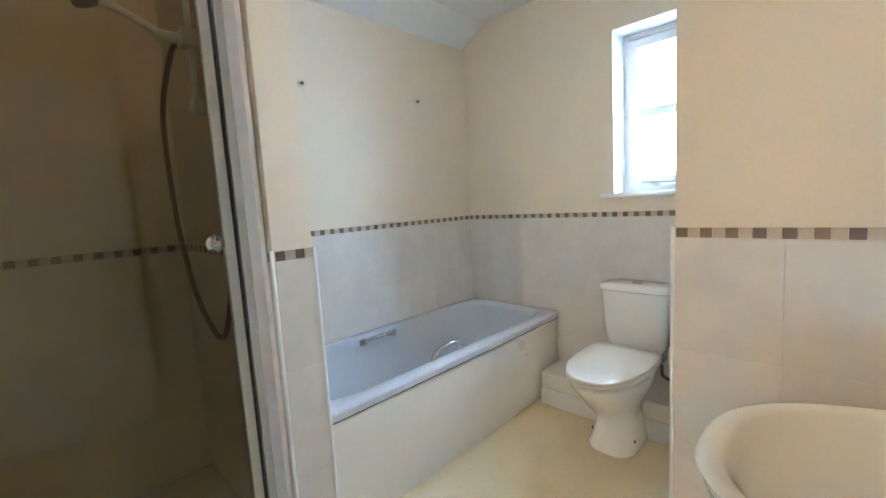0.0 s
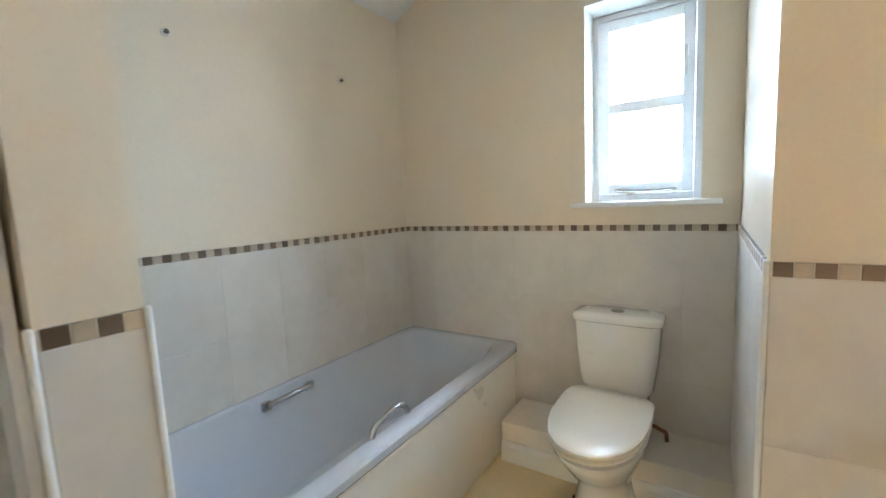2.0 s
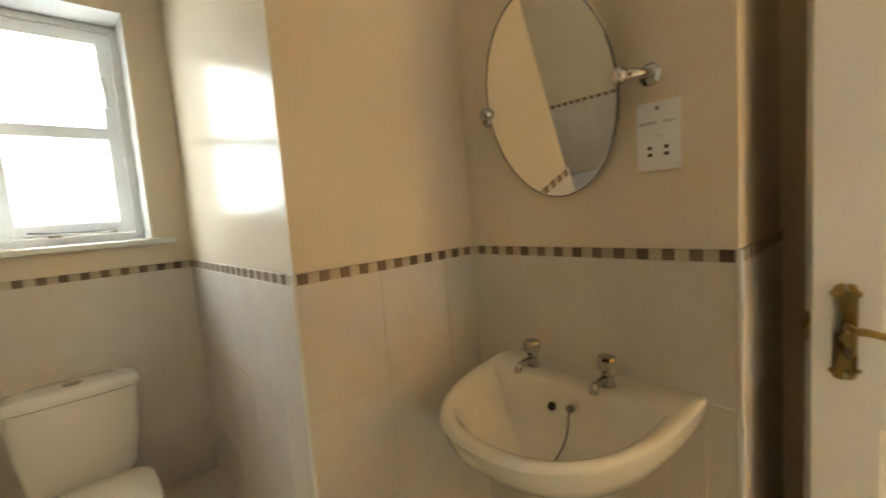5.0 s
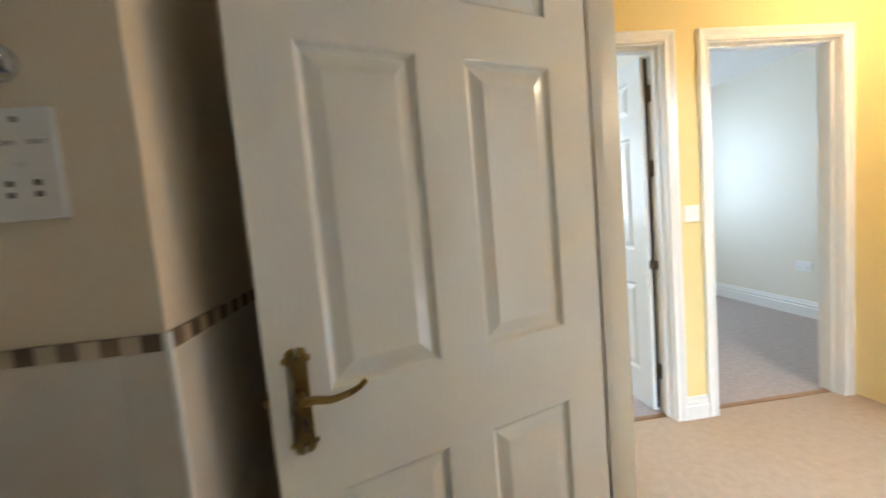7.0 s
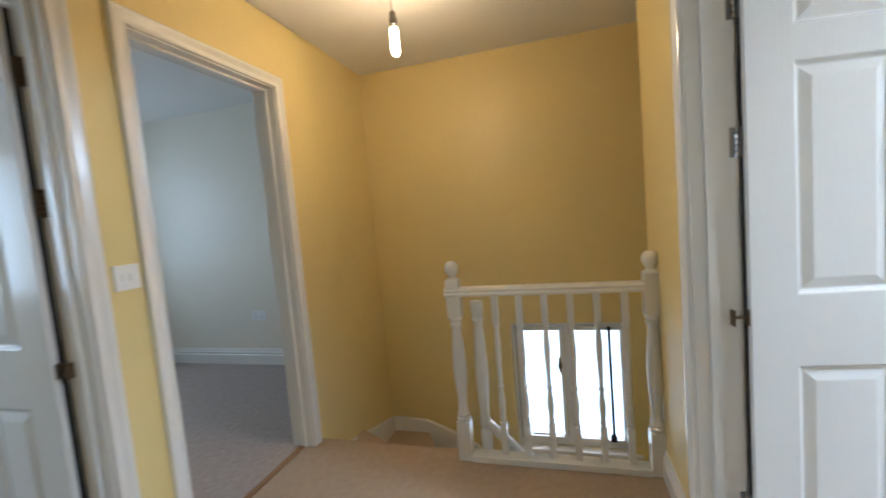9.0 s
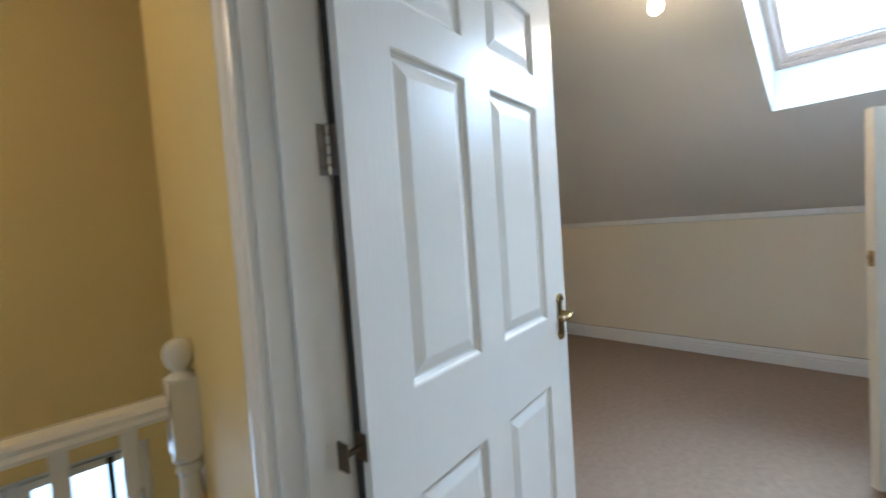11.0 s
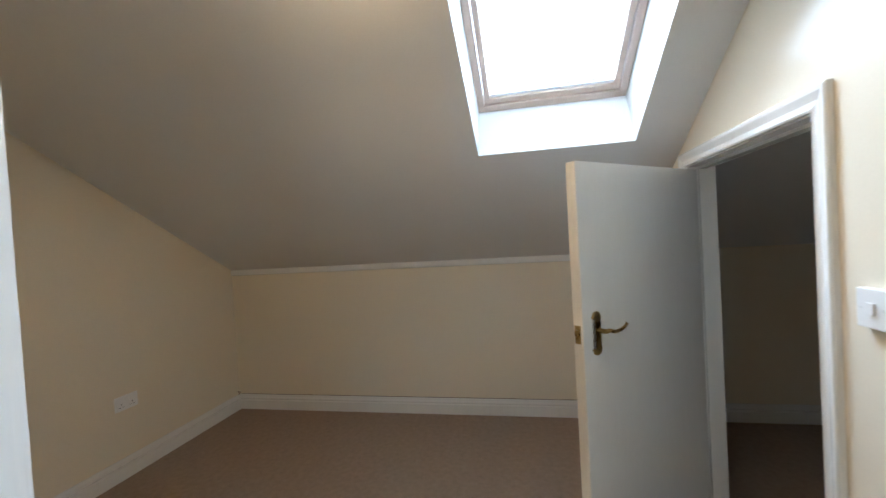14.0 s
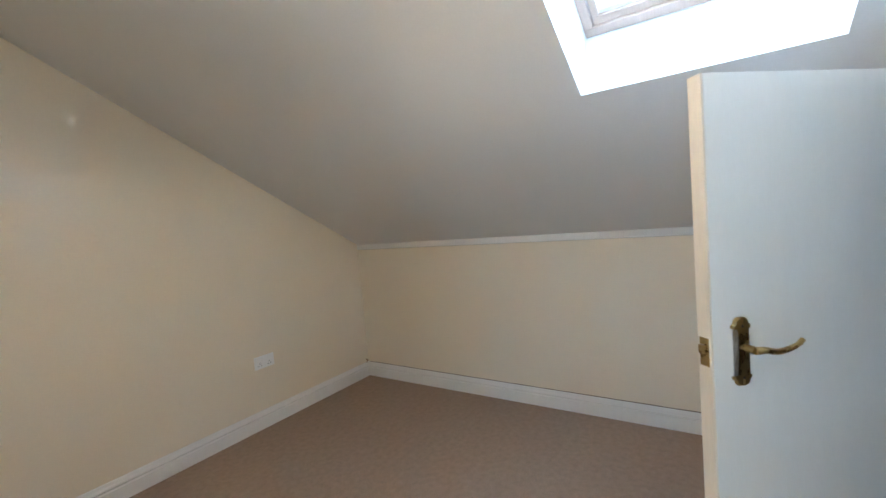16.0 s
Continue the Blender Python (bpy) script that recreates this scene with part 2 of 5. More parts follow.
def part(name, bm, mat, parent, label="", smooth=False):
    ob = new(name, bm if isinstance(bm, bpy.types.Mesh) else mesh_of(name, bm, mat, smooth))
    ob.parent = parent
    return tagged(ob, label)


def solid(name, bm, mat, label="", category="", kind="structure", smooth=False, m=None, group=""):
    ob = new(name, mesh_of(name, bm, mat, smooth))
    if m:
        ob.matrix_world = m
    return tagged(ob, label, category, group, kind)


# ---- the plan ----
CEIL = 2.385
SLOPE = 0.54
KNEE = -3.42          # knee wall face
WESTB = -1.43         # bathroom west wall face
BACK = 2.766          # bathroom back wall face
EAST = 2.22           # landing east wall face
END = -2.93           # stairwell end wall face
SOUTH = -3.36         # attic south wall face
NORTH = -0.113        # attic north wall face


def roof_z(x):
    return min(CEIL, 2.27 + SLOPE * (x - WESTB))


def wall(name, axis, at, thick, a0, a1, z0, z1, mat, holes=(), label="", under_roof=False):
    """A wall along axis ("x" or "y"), its faces at `at` and at + thick, with rectangular holes (a0, a1, z0, z1)."""
    bm = bmesh.new()
    cuts = sorted({a0, a1, *[h[0] for h in holes], *[h[1] for h in holes]})
    for u0, u1 in zip(cuts, cuts[1:]):
        spans = [(z0, z1)]
        for h in holes:
            if h[0] <= u0 + 1e-6 and h[1] >= u1 - 1e-6:
                nxt = []
                for s0, s1 in spans:
                    if h[2] > s0:
                        nxt.append((s0, min(h[2], s1)))
                    if h[3] < s1:
                        nxt.append((max(h[3], s0), s1))
                spans = nxt
        for s0, s1 in spans:
            if axis == "x":
                box(bm, u0, u1, min(at, at + thick), max(at, at + thick), s0, s1)
            else:
                box(bm, min(at, at + thick), max(at, at + thick), u0, u1, s0, s1)
    bmesh.ops.remove_doubles(bm, verts=bm.verts, dist=1e-5)
    if under_roof:
        n = Vector((-SLOPE, 0, 1)).normalized()
        bmesh.ops.bisect_plane(bm, geom=bm.verts[:] + bm.edges[:] + bm.faces[:], plane_co=(WESTB, 0, 2.275), plane_no=n, clear_outer=True)
    return solid(name, bm, mat, label, "wall")


# bathroom
D_BATH = (0.434, 1.278, 0.0, 2.0)


def cut(d, low=0.0):
    """The hole in the wall for a clear opening, with room for the lining."""
    return (d[0] - 0.025, d[1] + 0.025, low, d[3] + 0.025)


wall_bath_west = wall("wall_bath_west", "y", WESTB, -0.10, 0.10, BACK, 0, 2.4, M_BATH, label="cream painted bathroom wall with tiled lower half", under_roof=True)
wall_bath_back = wall("wall_bath_back", "x", BACK, 0.26, -3.52, 1.44, 0, 2.5, M_BATH, [(-0.375, 0.082, 1.21, 2.07)], "cream painted outer wall with a small window", under_roof=True)
wall_bath_pier = wall("wall_bath_pier", "x", 1.746, BACK - 1.746, 0.213, 0.85, 0, CEIL, M_BATH, label="projecting cream painted wall beside the basin")
wall_bath_basin = wall("wall_bath_basin", "x", 0.985, BACK - 0.985, 0.85, 1.44, 0, CEIL, M_BATH, label="cream painted wall behind basin and mirror")
wall_bath_recess = wall("wall_bath_recess", "y", 1.34, 0.10, 0.10, 0.985, 0, CEIL, M_BATH, label="cream painted recess wall behind the door")
wall_bath_south = wall("wall_bath_south", "x", 0.0, 0.10, -1.53, EAST, 0, CEIL, M_BATH, [cut(D_BATH)], "painted partition with the bathroom doorway")
wall_shower = wall("wall_shower", "x", 0.93, 0.12, WESTB, -0.575, 0, 2.385, M_BATH, label="cream painted partition between shower and bath", under_roof=True)
# landing
wall_landing_north = wall("wall_landing_north", "x", 0.0, -0.006, 0.40, EAST, 0, CEIL, M_LAND, [cut(D_BATH)], "yellow cream painted landing wall")
D_1, D_2 = (-0.802, -0.036, 0.0, 2.0), (-1.84, -1.062, 0.0, 2.0)
wall_landing_east = wall("wall_landing_east", "y", EAST, 0.12, END, 0.0, -2.6, CEIL, M_LAND, [cut(D_1, -0.1), cut(D_2, -0.1)], "yellow cream painted landing wall with two doorways")
STAIR_WIN = (0.375, 1.203, -0.55, 0.405)
wall_landing_end = wall("wall_landing_end", "x", END, -0.14, -0.60, EAST + 0.12, -2.6, CEIL, M_LAND, [STAIR_WIN], "yellow cream painted stairwell wall with a low window")
D_A = (-1.349, -0.418, 0.0, 2.0)
wall_landing_west = wall("wall_landing_west", "y", 0.335, 0.065, -2.04, 0.0, 0, CEIL, M_LAND, [cut(D_A)], "yellow cream painted landing wall with bedroom doorway")
wall_stair_return = wall("wall_stair_return", "x", -2.04, 0.10, -0.45, 0.335, 0, CEIL, M_LAND, label="plain painted stairwell wall")
wall_stair_west = wall("wall_stair_west", "y", -0.45, -0.06, END, -1.94, -2.6, CEIL, M_LAND, label="plain painted stairwell wall")
wall_stair_inner = wall("wall_stair_inner", "x", -1.80, -0.06, -0.45, 1.33, -2.6, -0.25, M_LAND, label="plain painted wall under the balustrade")
# attic bedroom
wall_attic_east = wall("wall_attic_east", "y", 0.27, 0.065, -1.94, 0.0, 0, CEIL, M_CREAM, [cut(D_A)], "cream painted bedroom wall with doorway")
wall_attic_east_low = wall("wall_attic_east_low", "y", -0.51, -0.06, SOUTH, -1.94, 0, CEIL, M_CREAM, label="plain cream bedroom wall")
wall_attic_return = wall("wall_attic_return", "x", -1.94, 0.06, -0.57, 0.27, 0, CEIL, M_CREAM, label="plain cream bedroom wall")
D_C = (-2.372, -1.518, 0.0, 1.625)
wall_attic_north = wall("wall_attic_north", "x", NORTH, 0.113, -3.52, 0.27, 0, 2.4, M_CREAM, [cut(D_C)], "cream painted bedroom wall with a low cupboard doorway", under_roof=True)
wall_attic_south = wall("wall_attic_south", "x", SOUTH, -0.12, -3.52, -0.51, 0, 2.4, M_CREAM, label="cream painted sloping bedroom wall", under_roof=True)
wall_attic_knee = wall("wall_attic_knee", "y", KNEE, -0.10, SOUTH, BACK, 0, 1.30, M_CREAM, label="low cream painted wall under the sloping ceiling", under_roof=True)
wall_closet_east = wall("wall_closet_east", "y", -1.53, -0.02, 0.0, BACK, 0, 2.4, M_CREAM, label="plain cream cupboard wall", under_roof=True)
# rooms beyond the landing
wall_bedroom_south = wall("wall_bedroom_south", "x", -3.07, -0.12, EAST + 0.12, 5.1, 0, CEIL, M_BEDROOM, label="cream painted bedroom wall")
wall_bedroom_west = wall("wall_bedroom_west", "y", EAST + 0.12, 0.01, -3.07, 1.6, 0, CEIL, M_BEDROOM, [cut(D_1), cut(D_2)], "cream painted bedroom wall")
wall_rooms_partition = wall("wall_rooms_partition", "x", -0.965, 0.06, EAST + 0.13, 5.0, 0, CEIL, M_BEDROOM, label="cream painted partition between two rooms")
wall_rooms_east = wall("wall_rooms_east", "y", 5.0, 0.2, -3.19, 1.7, 0, CEIL, M_BEDROOM, [(-2.6, -1.4, 0.9, 2.0), (-0.2, 1.0, 0.9, 2.0)], "outer wall with window openings")
wall_room_north = wall("wall_room_north", "x", 1.6, 0.1, EAST + 0.12, 5.0, 0, CEIL, M_BEDROOM, label="cream painted box room wall")
wall_room_west = wall("wall_room_west", "y", EAST, 0.12, 0.0, 1.7, 0, CEIL, M_BEDROOM, label="plain wall")

# floors
solid("floor_bathroom", box(bmesh.new(), -1.53, 1.44, 0.05, BACK, -0.2, 0.0), M_VINYL, "cream sheet vinyl bathroom floor", "floor")
solid("floor_landing", box(bmesh.new(), 0.30, EAST + 0.06, -1.905, 0.05, -0.2, 0.0), M_LANDCARPET, "beige carpeted landing floor", "floor")
fl = bmesh.new()
box(fl, -3.52, 0.30, -1.94, BACK, -0.2, -0.001)
box(fl, -3.52, -0.51, SOUTH, -1.94, -0.2, -0.001)
solid("floor_attic", fl, M_CARPET, "beige brown carpeted attic bedroom floor", "floor")
solid("floor_bedrooms", box(bmesh.new(), EAST + 0.06, 5.0, -3.07, 1.6, -0.2, 0.0), M_GREYCARPET, "grey beige bedroom carpet", "floor")
solid("floor_lower_hall", box(bmesh.new(), -0.6, EAST, END, -1.80, -2.7, -2.6), M_CARPET, "beige carpeted lower floor", "floor")

# flat ceiling
XFLAT = WESTB + (CEIL - 2.27) / SLOPE
solid("ceiling_flat", box(bmesh.new(), XFLAT, 5.2, -3.5, 3.03, CEIL, CEIL + 0.25), M_WHITEWALL, "white painted flat ceiling", "ceiling")
# sloping ceiling with the roof window's opening; u runs up the slope, w out of the room
ANG = math.atan(SLOPE)
M_ROOF = Matrix.Translation((XFLAT, 0, CEIL)) @ Matrix.Rotation(-ANG, 4, "Y")
UC = math.cos(ANG)
U_BOT, U_TOP = (-2.360 - XFLAT) / UC, (-2.317 - XFLAT) / UC + 0.98
V0, V1 = -1.066, -0.332
ROOF_T = 0.32
bm = bmesh.new()
U_EAVE = (KNEE - 0.15 - XFLAT) / UC
for u0, u1 in ((U_EAVE, U_BOT), (U_TOP, 0.0)):
    for v0, v1 in ((-3.5, V0), (V0, V1), (V1, 3.03)):
        box(bm, u0, u1, v0, v1, 0, ROOF_T)
box(bm, U_BOT, U_TOP, -3.5, V0, 0, ROOF_T)
box(bm, U_BOT, U_TOP, V1, 3.03, 0, ROOF_T)
bmesh.ops.remove_doubles(bm, verts=bm.verts, dist=1e-5)
solid("ceiling_slope", bm, M_WHITEWALL, "white painted sloping ceiling with a roof window recess", "ceiling", m=M_ROOF)


# ---- doors and their frames ----
def door_frame(name, m, width, height, thick, label, front=True, back=True):
    """Lining, stops and architraves round an opening; local x across it, y through the wall, z up."""
    f = thing(name, m, label, "door frame", kind="structure")
    for nm, a in (("jamb", (-0.025, 0, 0, height)), ("jamb", (width, width + 0.025, 0, height)), ("head", (-0.025, width + 0.025, height, height + 0.025))):
        part(nm, box(bmesh.new(), a[0], a[1], -0.001, thick + 0.001, a[2], a[3]), M_GLOSS, f)
    s0, s1 = (0.042, 0.072) if front else (thick - 0.072, thick - 0.042)
    bm = bmesh.new()
    box(bm, 0, 0.012, s0, s1, 0, height)
    box(bm, width - 0.012, width, s0, s1, 0, height)
    box(bm, 0.012, width - 0.012, s0, s1, height - 0.012, height)
    part("door_stop", bm, M_GLOSS, f)
    prof = [(0.006, 0.0), (0.006, 0.013), (0.012, 0.016), (0.020, 0.013), (0.030, 0.012), (0.040, 0.015), (0.052, 0.019), (0.062, 0.019), (0.067, 0.014), (0.067, 0.0)]
    for side, on in ((-1, front), (1, back)):
        if not on:
            continue
        y = 0.0 if side < 0 else thick
        bm = bmesh.new()
        rings(bm, [[(-d, y + side * h, 0) for d, h in prof], [(-d, y + side * h, height + d) for d, h in prof],
                   [(width + d, y + side * h, height + d) for d, h in prof], [(width + d, y + side * h, 0) for d, h in prof]])
        part("architrave", bm, M_GLOSS, f)
    return f


def panel_mesh(w, h, t):
    """One moulded door panel, both faces; local origin at its lower corner in the middle of the leaf."""
    bm = bmesh.new()
    for s in (-1, 1):
        loops = []
        for inset, depth in ((0, 0), (0.004, 0.002), (0.008, 0.0085), (0.014, 0.012), (0.019, 0.012), (0.046, 0.0035), (0.050, 0.003)):
            y = s * (t / 2 - depth)
            loops.append([(inset, y, inset), (w - inset, y, inset), (w - inset, y, h - inset), (inset, y, h - inset)])
        rings(bm, loops, cap0=False)
    return mesh_of("panel", bm, M_DOOR)


def hinge(parent, x, y, z):
    bm = bmesh.new()
    box(bm, x - 0.003, x, y - 0.002, y + 0.036, z - 0.05, z + 0.05)
    box(bm, x + 0.002, x + 0.004, y - 0.002, y + 0.036, z - 0.05, z + 0.05)
    for k in range(5):
        lathe(bm, [(0.0065, -0.05 + k * 0.0202), (0.0065, -0.05 + k * 0.0202 + 0.0185)], 10, Matrix.Translation((x, y - 0.004, z)))
    part("hinge", bm, M_STEEL, parent, "steel butt hinge", smooth=True)


def lever_handle(parent, x, z, y, side, toward, mat, lock=False):
    """Shaped backplate with a scrolled lever; side: -1 or 1 face of the leaf, toward: the way the lever points."""
    hgt, hw = (0.200, 1.2) if lock else (0.158, 1.15)
    pts = []
    for sx, sz in ((1, 1), (1, -1), (-1, -1), (-1, 1)):
        arc = [(0.021, hgt / 2 - 0.024), (0.021, hgt / 2 - 0.017), (0.0165, hgt / 2 - 0.015), (0.015, hgt / 2 - 0.007), (0.010, hgt / 2 - 0.0015), (0.003, hgt / 2)]
        seq = arc if sx * sz > 0 else arc[::-1]
        pts += [(sx * a * hw, sz * b) for a, b in seq]
    bm = bmesh.new()
    rings(bm, [[(x + a * k, y + side * h, z + b * k2) for a, b in pts] for h, k, k2 in ((0, 1, 1), (0.004, 1, 1), (0.008, 0.86, 0.965))])
    plate = part("handle_plate", bm, mat, parent, "shaped brass backplate")
    bm = bmesh.new()
    zc = z + 0.012
    tube(bm, [(x, y + side * 0.006, zc), (x, y + side * 0.040, zc)], 0.009, 12)
    way = toward
    path = smooth_path([(x, y + side * 0.040, zc), (x + way * 0.018, y + side * 0.046, zc + 0.001), (x + way * 0.045, y + side * 0.046, zc - 0.006),
                        (x + way * 0.075, y + side * 0.046, zc - 0.004), (x + way * 0.100, y + side * 0.047, zc + 0.004), (x + way * 0.112, y + side * 0.047, zc + 0.014)], 4)
    n = len(path)
    tube(bm, path, [0.0085 - 0.004 * i / n if i < n - 4 else 0.0056 for i in range(n)], 10)
    part("lever", bm, mat, plate, "curved brass lever", smooth=True)
    bm = bmesh.new()
    for sz in (-1, 1):
        lathe(bm, [(0.0035, 0), (0.003, 0.0015)], 8, Matrix.Translation((x, y + side * 0.0075, z + sz * (hgt / 2 - 0.020))) @ Matrix.Rotation(-side * math.pi / 2, 4, "X"))
    if lock:
        lathe(bm, [(0.009, 0), (0.008, 0.006)], 12, Matrix.Translation((x, y + side * 0.008, z - 0.040)) @ Matrix.Rotation(-side * math.pi / 2, 4, "X"))
        box(bm, x - 0.003, x + 0.003, y + side * 0.014 - 0.006, y + side * 0.014 + 0.006, z - 0.052, z - 0.028)
    part("screws", bm, M_BRONZE, plate)


def six_panel_door(name, m, width, label, t=0.040, mirror=1, hinges=True, closer=True, lock=False, metal=None):
    """Leaf from the hinge at local x 0 to width, thickness on local y 0 to mirror * t."""
    H0 = 1.985
    d = thing(name, m, label, "door", kind="structure")
    stile, mull = (0.128, 0.120) if width > 0.9 else (0.121, 0.115)
    pw = (width - 2 * stile - mull) / 2
    xs = [0, stile, stile + pw, stile + pw + mull, width - stile, width]
    if lock:
        xs[1:5] = [0.129, 0.374, 0.489, 0.729]
    zs = [0.008, 0.205, 0.738, 0.934, 1.580, 1.694, 1.890, H0]
    handle_z = 0.932 if lock else 0.955
    if width > 0.9:
        xs[1:5] = [0.125, 0.380, 0.493, 0.772]
        zs[2], zs[3], zs[4], handle_z = 0.71, 0.925, 1.598, 0.915
    yc = mirror * t / 2
    bm = bmesh.new()
    for s in (-1, 1):
        for i in range(5):
            for j in range(7):
                if i in (1, 3) and j in (1, 3, 5):
                    continue
                bm.faces.new([bm.verts.new(p) for p in ((xs[i], yc + s * t / 2, zs[j]), (xs[i + 1], yc + s * t / 2, zs[j]), (xs[i + 1], yc + s * t / 2, zs[j + 1]), (xs[i], yc + s * t / 2, zs[j + 1]))])
    for x in (0, width):
        bm.faces.new([bm.verts.new(p) for p in ((x, yc - t / 2, zs[0]), (x, yc + t / 2, zs[0]), (x, yc + t / 2, H0), (x, yc - t / 2, H0))])
    for z in (zs[0], H0):
        bm.faces.new([bm.verts.new(p) for p in ((0, yc - t / 2, z), (width, yc - t / 2, z), (width, yc + t / 2, z), (0, yc + t / 2, z))])
    bmesh.ops.remove_doubles(bm, verts=bm.verts, dist=1e-4)
    leaf = part("leaf", bm, M_DOOR, d)
    for j in (1, 3, 5):
        for i in (1, 3):
            p = part("panel", panel_mesh(xs[i + 1] - xs[i], zs[j + 1] - zs[j], t), None, leaf)
            p.location = (xs[i], yc, zs[j])
    for side, y in ((-1, min(0, mirror * t)), (1, max(0, mirror * t))):
        lever_handle(d, width - 0.052, handle_z, y, side, -1, M_BRASS, lock)
    bm = bmesh.new()
    box(bm, width, width + 0.002, yc - 0.011, yc + 0.011, handle_z - 0.025, handle_z + 0.035)
    box(bm, width, width + 0.010, yc - 0.006, yc + 0.006, handle_z - 0.003, handle_z + 0.013, 0.002)
    part("latch", bm, M_BRASS, d, "brass latch plate on the edge")
    if hinges:
        for z in (1.79, 1.39, 0.24):
            bm = bmesh.new()
            box(bm, -0.026, -0.010, -0.001, 0.001, z - 0.044, z + 0.044)
            box(bm, -0.004, -0.002, min(0, mirror * 0.022), max(0, mirror * 0.022), z - 0.044, z + 0.044)
            for k in (-0.030, 0, 0.030):
                lathe(bm, [(0.004, 0), (0.003, 0.0015)], 8, Matrix.Translation((-0.018 - 0.004 * (k == 0), 0.001 * mirror, z + k)) @ Matrix.Rotation(-mirror * math.pi / 2, 4, "X"))
            hg = part("hinge", bm, metal or M_STEEL, d, "metal butt hinge", smooth=True)
            bm = bmesh.new()
            for k in range(5):
                lathe(bm, [(0.0060, -0.044 + k * 0.0178), (0.0068, -0.043 + k * 0.0178), (0.0068, -0.0295 + k * 0.0178), (0.0060, -0.0285 + k * 0.0178)], 12, Matrix.Translation((-0.0085, 0.004 * mirror, z)))
            part("knuckle", bm, metal or M_CHROME, hg, "round hinge knuckle", smooth=True)
    if closer:
        bm = bmesh.new()
        box(bm, -0.003, -0.0005, yc - 0.013, yc + 0.013, 0.835, 0.885)
        box(bm, -0.040, -0.003, yc - 0.004, yc + 0.004, 0.856, 0.864)
        box(bm, -0.044, -0.040, yc - 0.013, yc + 0.013, 0.835, 0.885)
        part("door_closer", bm, M_BRONZE, d, "small chain closer plate in the edge")
    bm = bmesh.new()
    box(bm, -0.0020, 0, min(mirror * 0.002, mirror * 0.019), max(mirror * 0.002, mirror * 0.019), 0.02, H0 - 0.01)
    part("smoke_seal", bm, M_RUBBER, d)
    return d


def rotz(x, y, deg, z=0.0):
    return pose(x, y, z, 0, 0, deg)


door_frame("door_frame_1", pose(D_BATH[0], 0.0, 0), D_BATH[1] - D_BATH[0], 2.0, 0.10, "white gloss painted bathroom door frame with moulded architrave", front=True, back=True)
six_panel_door("door_1", rotz(1.276, 0.112, 111.8), 0.838, "white six-panel bathroom door standing half open, brass handle", mirror=1, closer=False, lock=True)
door_frame("door_frame_2", pose(0.40, D_A[0], 0, 0, 0, 90), D_A[1] - D_A[0], 2.0, 0.13, "white gloss painted bedroom door frame with moulded architrave", front=True)
six_panel_door("door_2", rotz(0.262, -1.349, 188.0), 0.920, "white six-panel bedroom door opened flat into the attic room", mirror=-1)
door_frame("door_frame_3", pose(EAST, D_1[1], 0, 0, 0, -90), D_1[1] - D_1[0], 2.0, 0.13, "white gloss painted door frame on the landing", front=True, back=False)
six_panel_door("door_3", rotz(2.345, -0.800, 2.0), 0.762, "white six-panel door opened into the box room", mirror=1, metal=M_BRONZE)
door_frame("door_frame_4", pose(EAST, D_2[1], 0, 0, 0, -90), D_2[1] - D_2[0], 2.0, 0.13, "white gloss painted empty bedroom doorway frame", front=True, back=False)
bm = bmesh.new()
box(bm, 2.275, 2.300, -1.8395, -1.8365, 0.93, 1.00)
tagged(solid("strike_plate", bm, M_BRONZE, "dark bronze strike plate on the bedroom door jamb", "strike plate", kind=""), group="")
door_frame("door_frame_5", pose(D_C[0], NORTH, 0), D_C[1] - D_C[0], D_C[3], 0.113, "white painted low cupboard door frame with architrave", front=True, back=False)

# flush cupboard door
d = thing("door_5", rotz(D_C[0] + 0.004, NORTH - 0.004, -47.0), "plain flush white cupboard door standing half open, brass handle", "door", kind="structure")
part("leaf", box(bmesh.new(), 0, 0.798, 0.0, 0.040, 0.012, 1.608, 0.0015), M_GLOSS, d)
part("lipping", box(bmesh.new(), 0.7982, 0.8025, 0.001, 0.039, 0.012, 1.608), M_EDGE, d, "bare timber edge lipping")
lever_handle(d, 0.730, 0.992, 0.040, 1, -1, M_BRASS)
lever_handle(d, 0.730, 0.992, 0.0, -1, -1, M_BRASS)
bm = bmesh.new()
box(bm, 0.8025, 0.8045, 0.008, 0.032, 0.962, 1.027)
box(bm, 0.8025, 0.814, 0.013, 0.027, 0.992, 1.012, 0.002)
part("latch", bm, M_BRASS, d, "brass latch plate on the edge")
for z in (1.40, 0.20):
    hinge(d, 0.0, -0.001, z)

# thresholds
for nm, a in (("threshold_closet", (D_C[0], D_C[1], NORTH + 0.005, NORTH + 0.045)), ("threshold_bedroom", (EAST + 0.05, EAST + 0.085, D_2[0], D_2[1])), ("threshold_box_room", (EAST + 0.05, EAST + 0.085, D_1[0], D_1[1]))):
    solid(nm, box(bmesh.new(), *a, -0.004, 0.005, 0.002), M_STRIP, "brass carpet threshold strip", "threshold")
solid("threshold_bath", box(bmesh.new(), D_BATH[0], D_BATH[1], 0.035, 0.07, -0.004, 0.006, 0.002), M_STRIP, "brass threshold strip at bathroom door", "threshold")


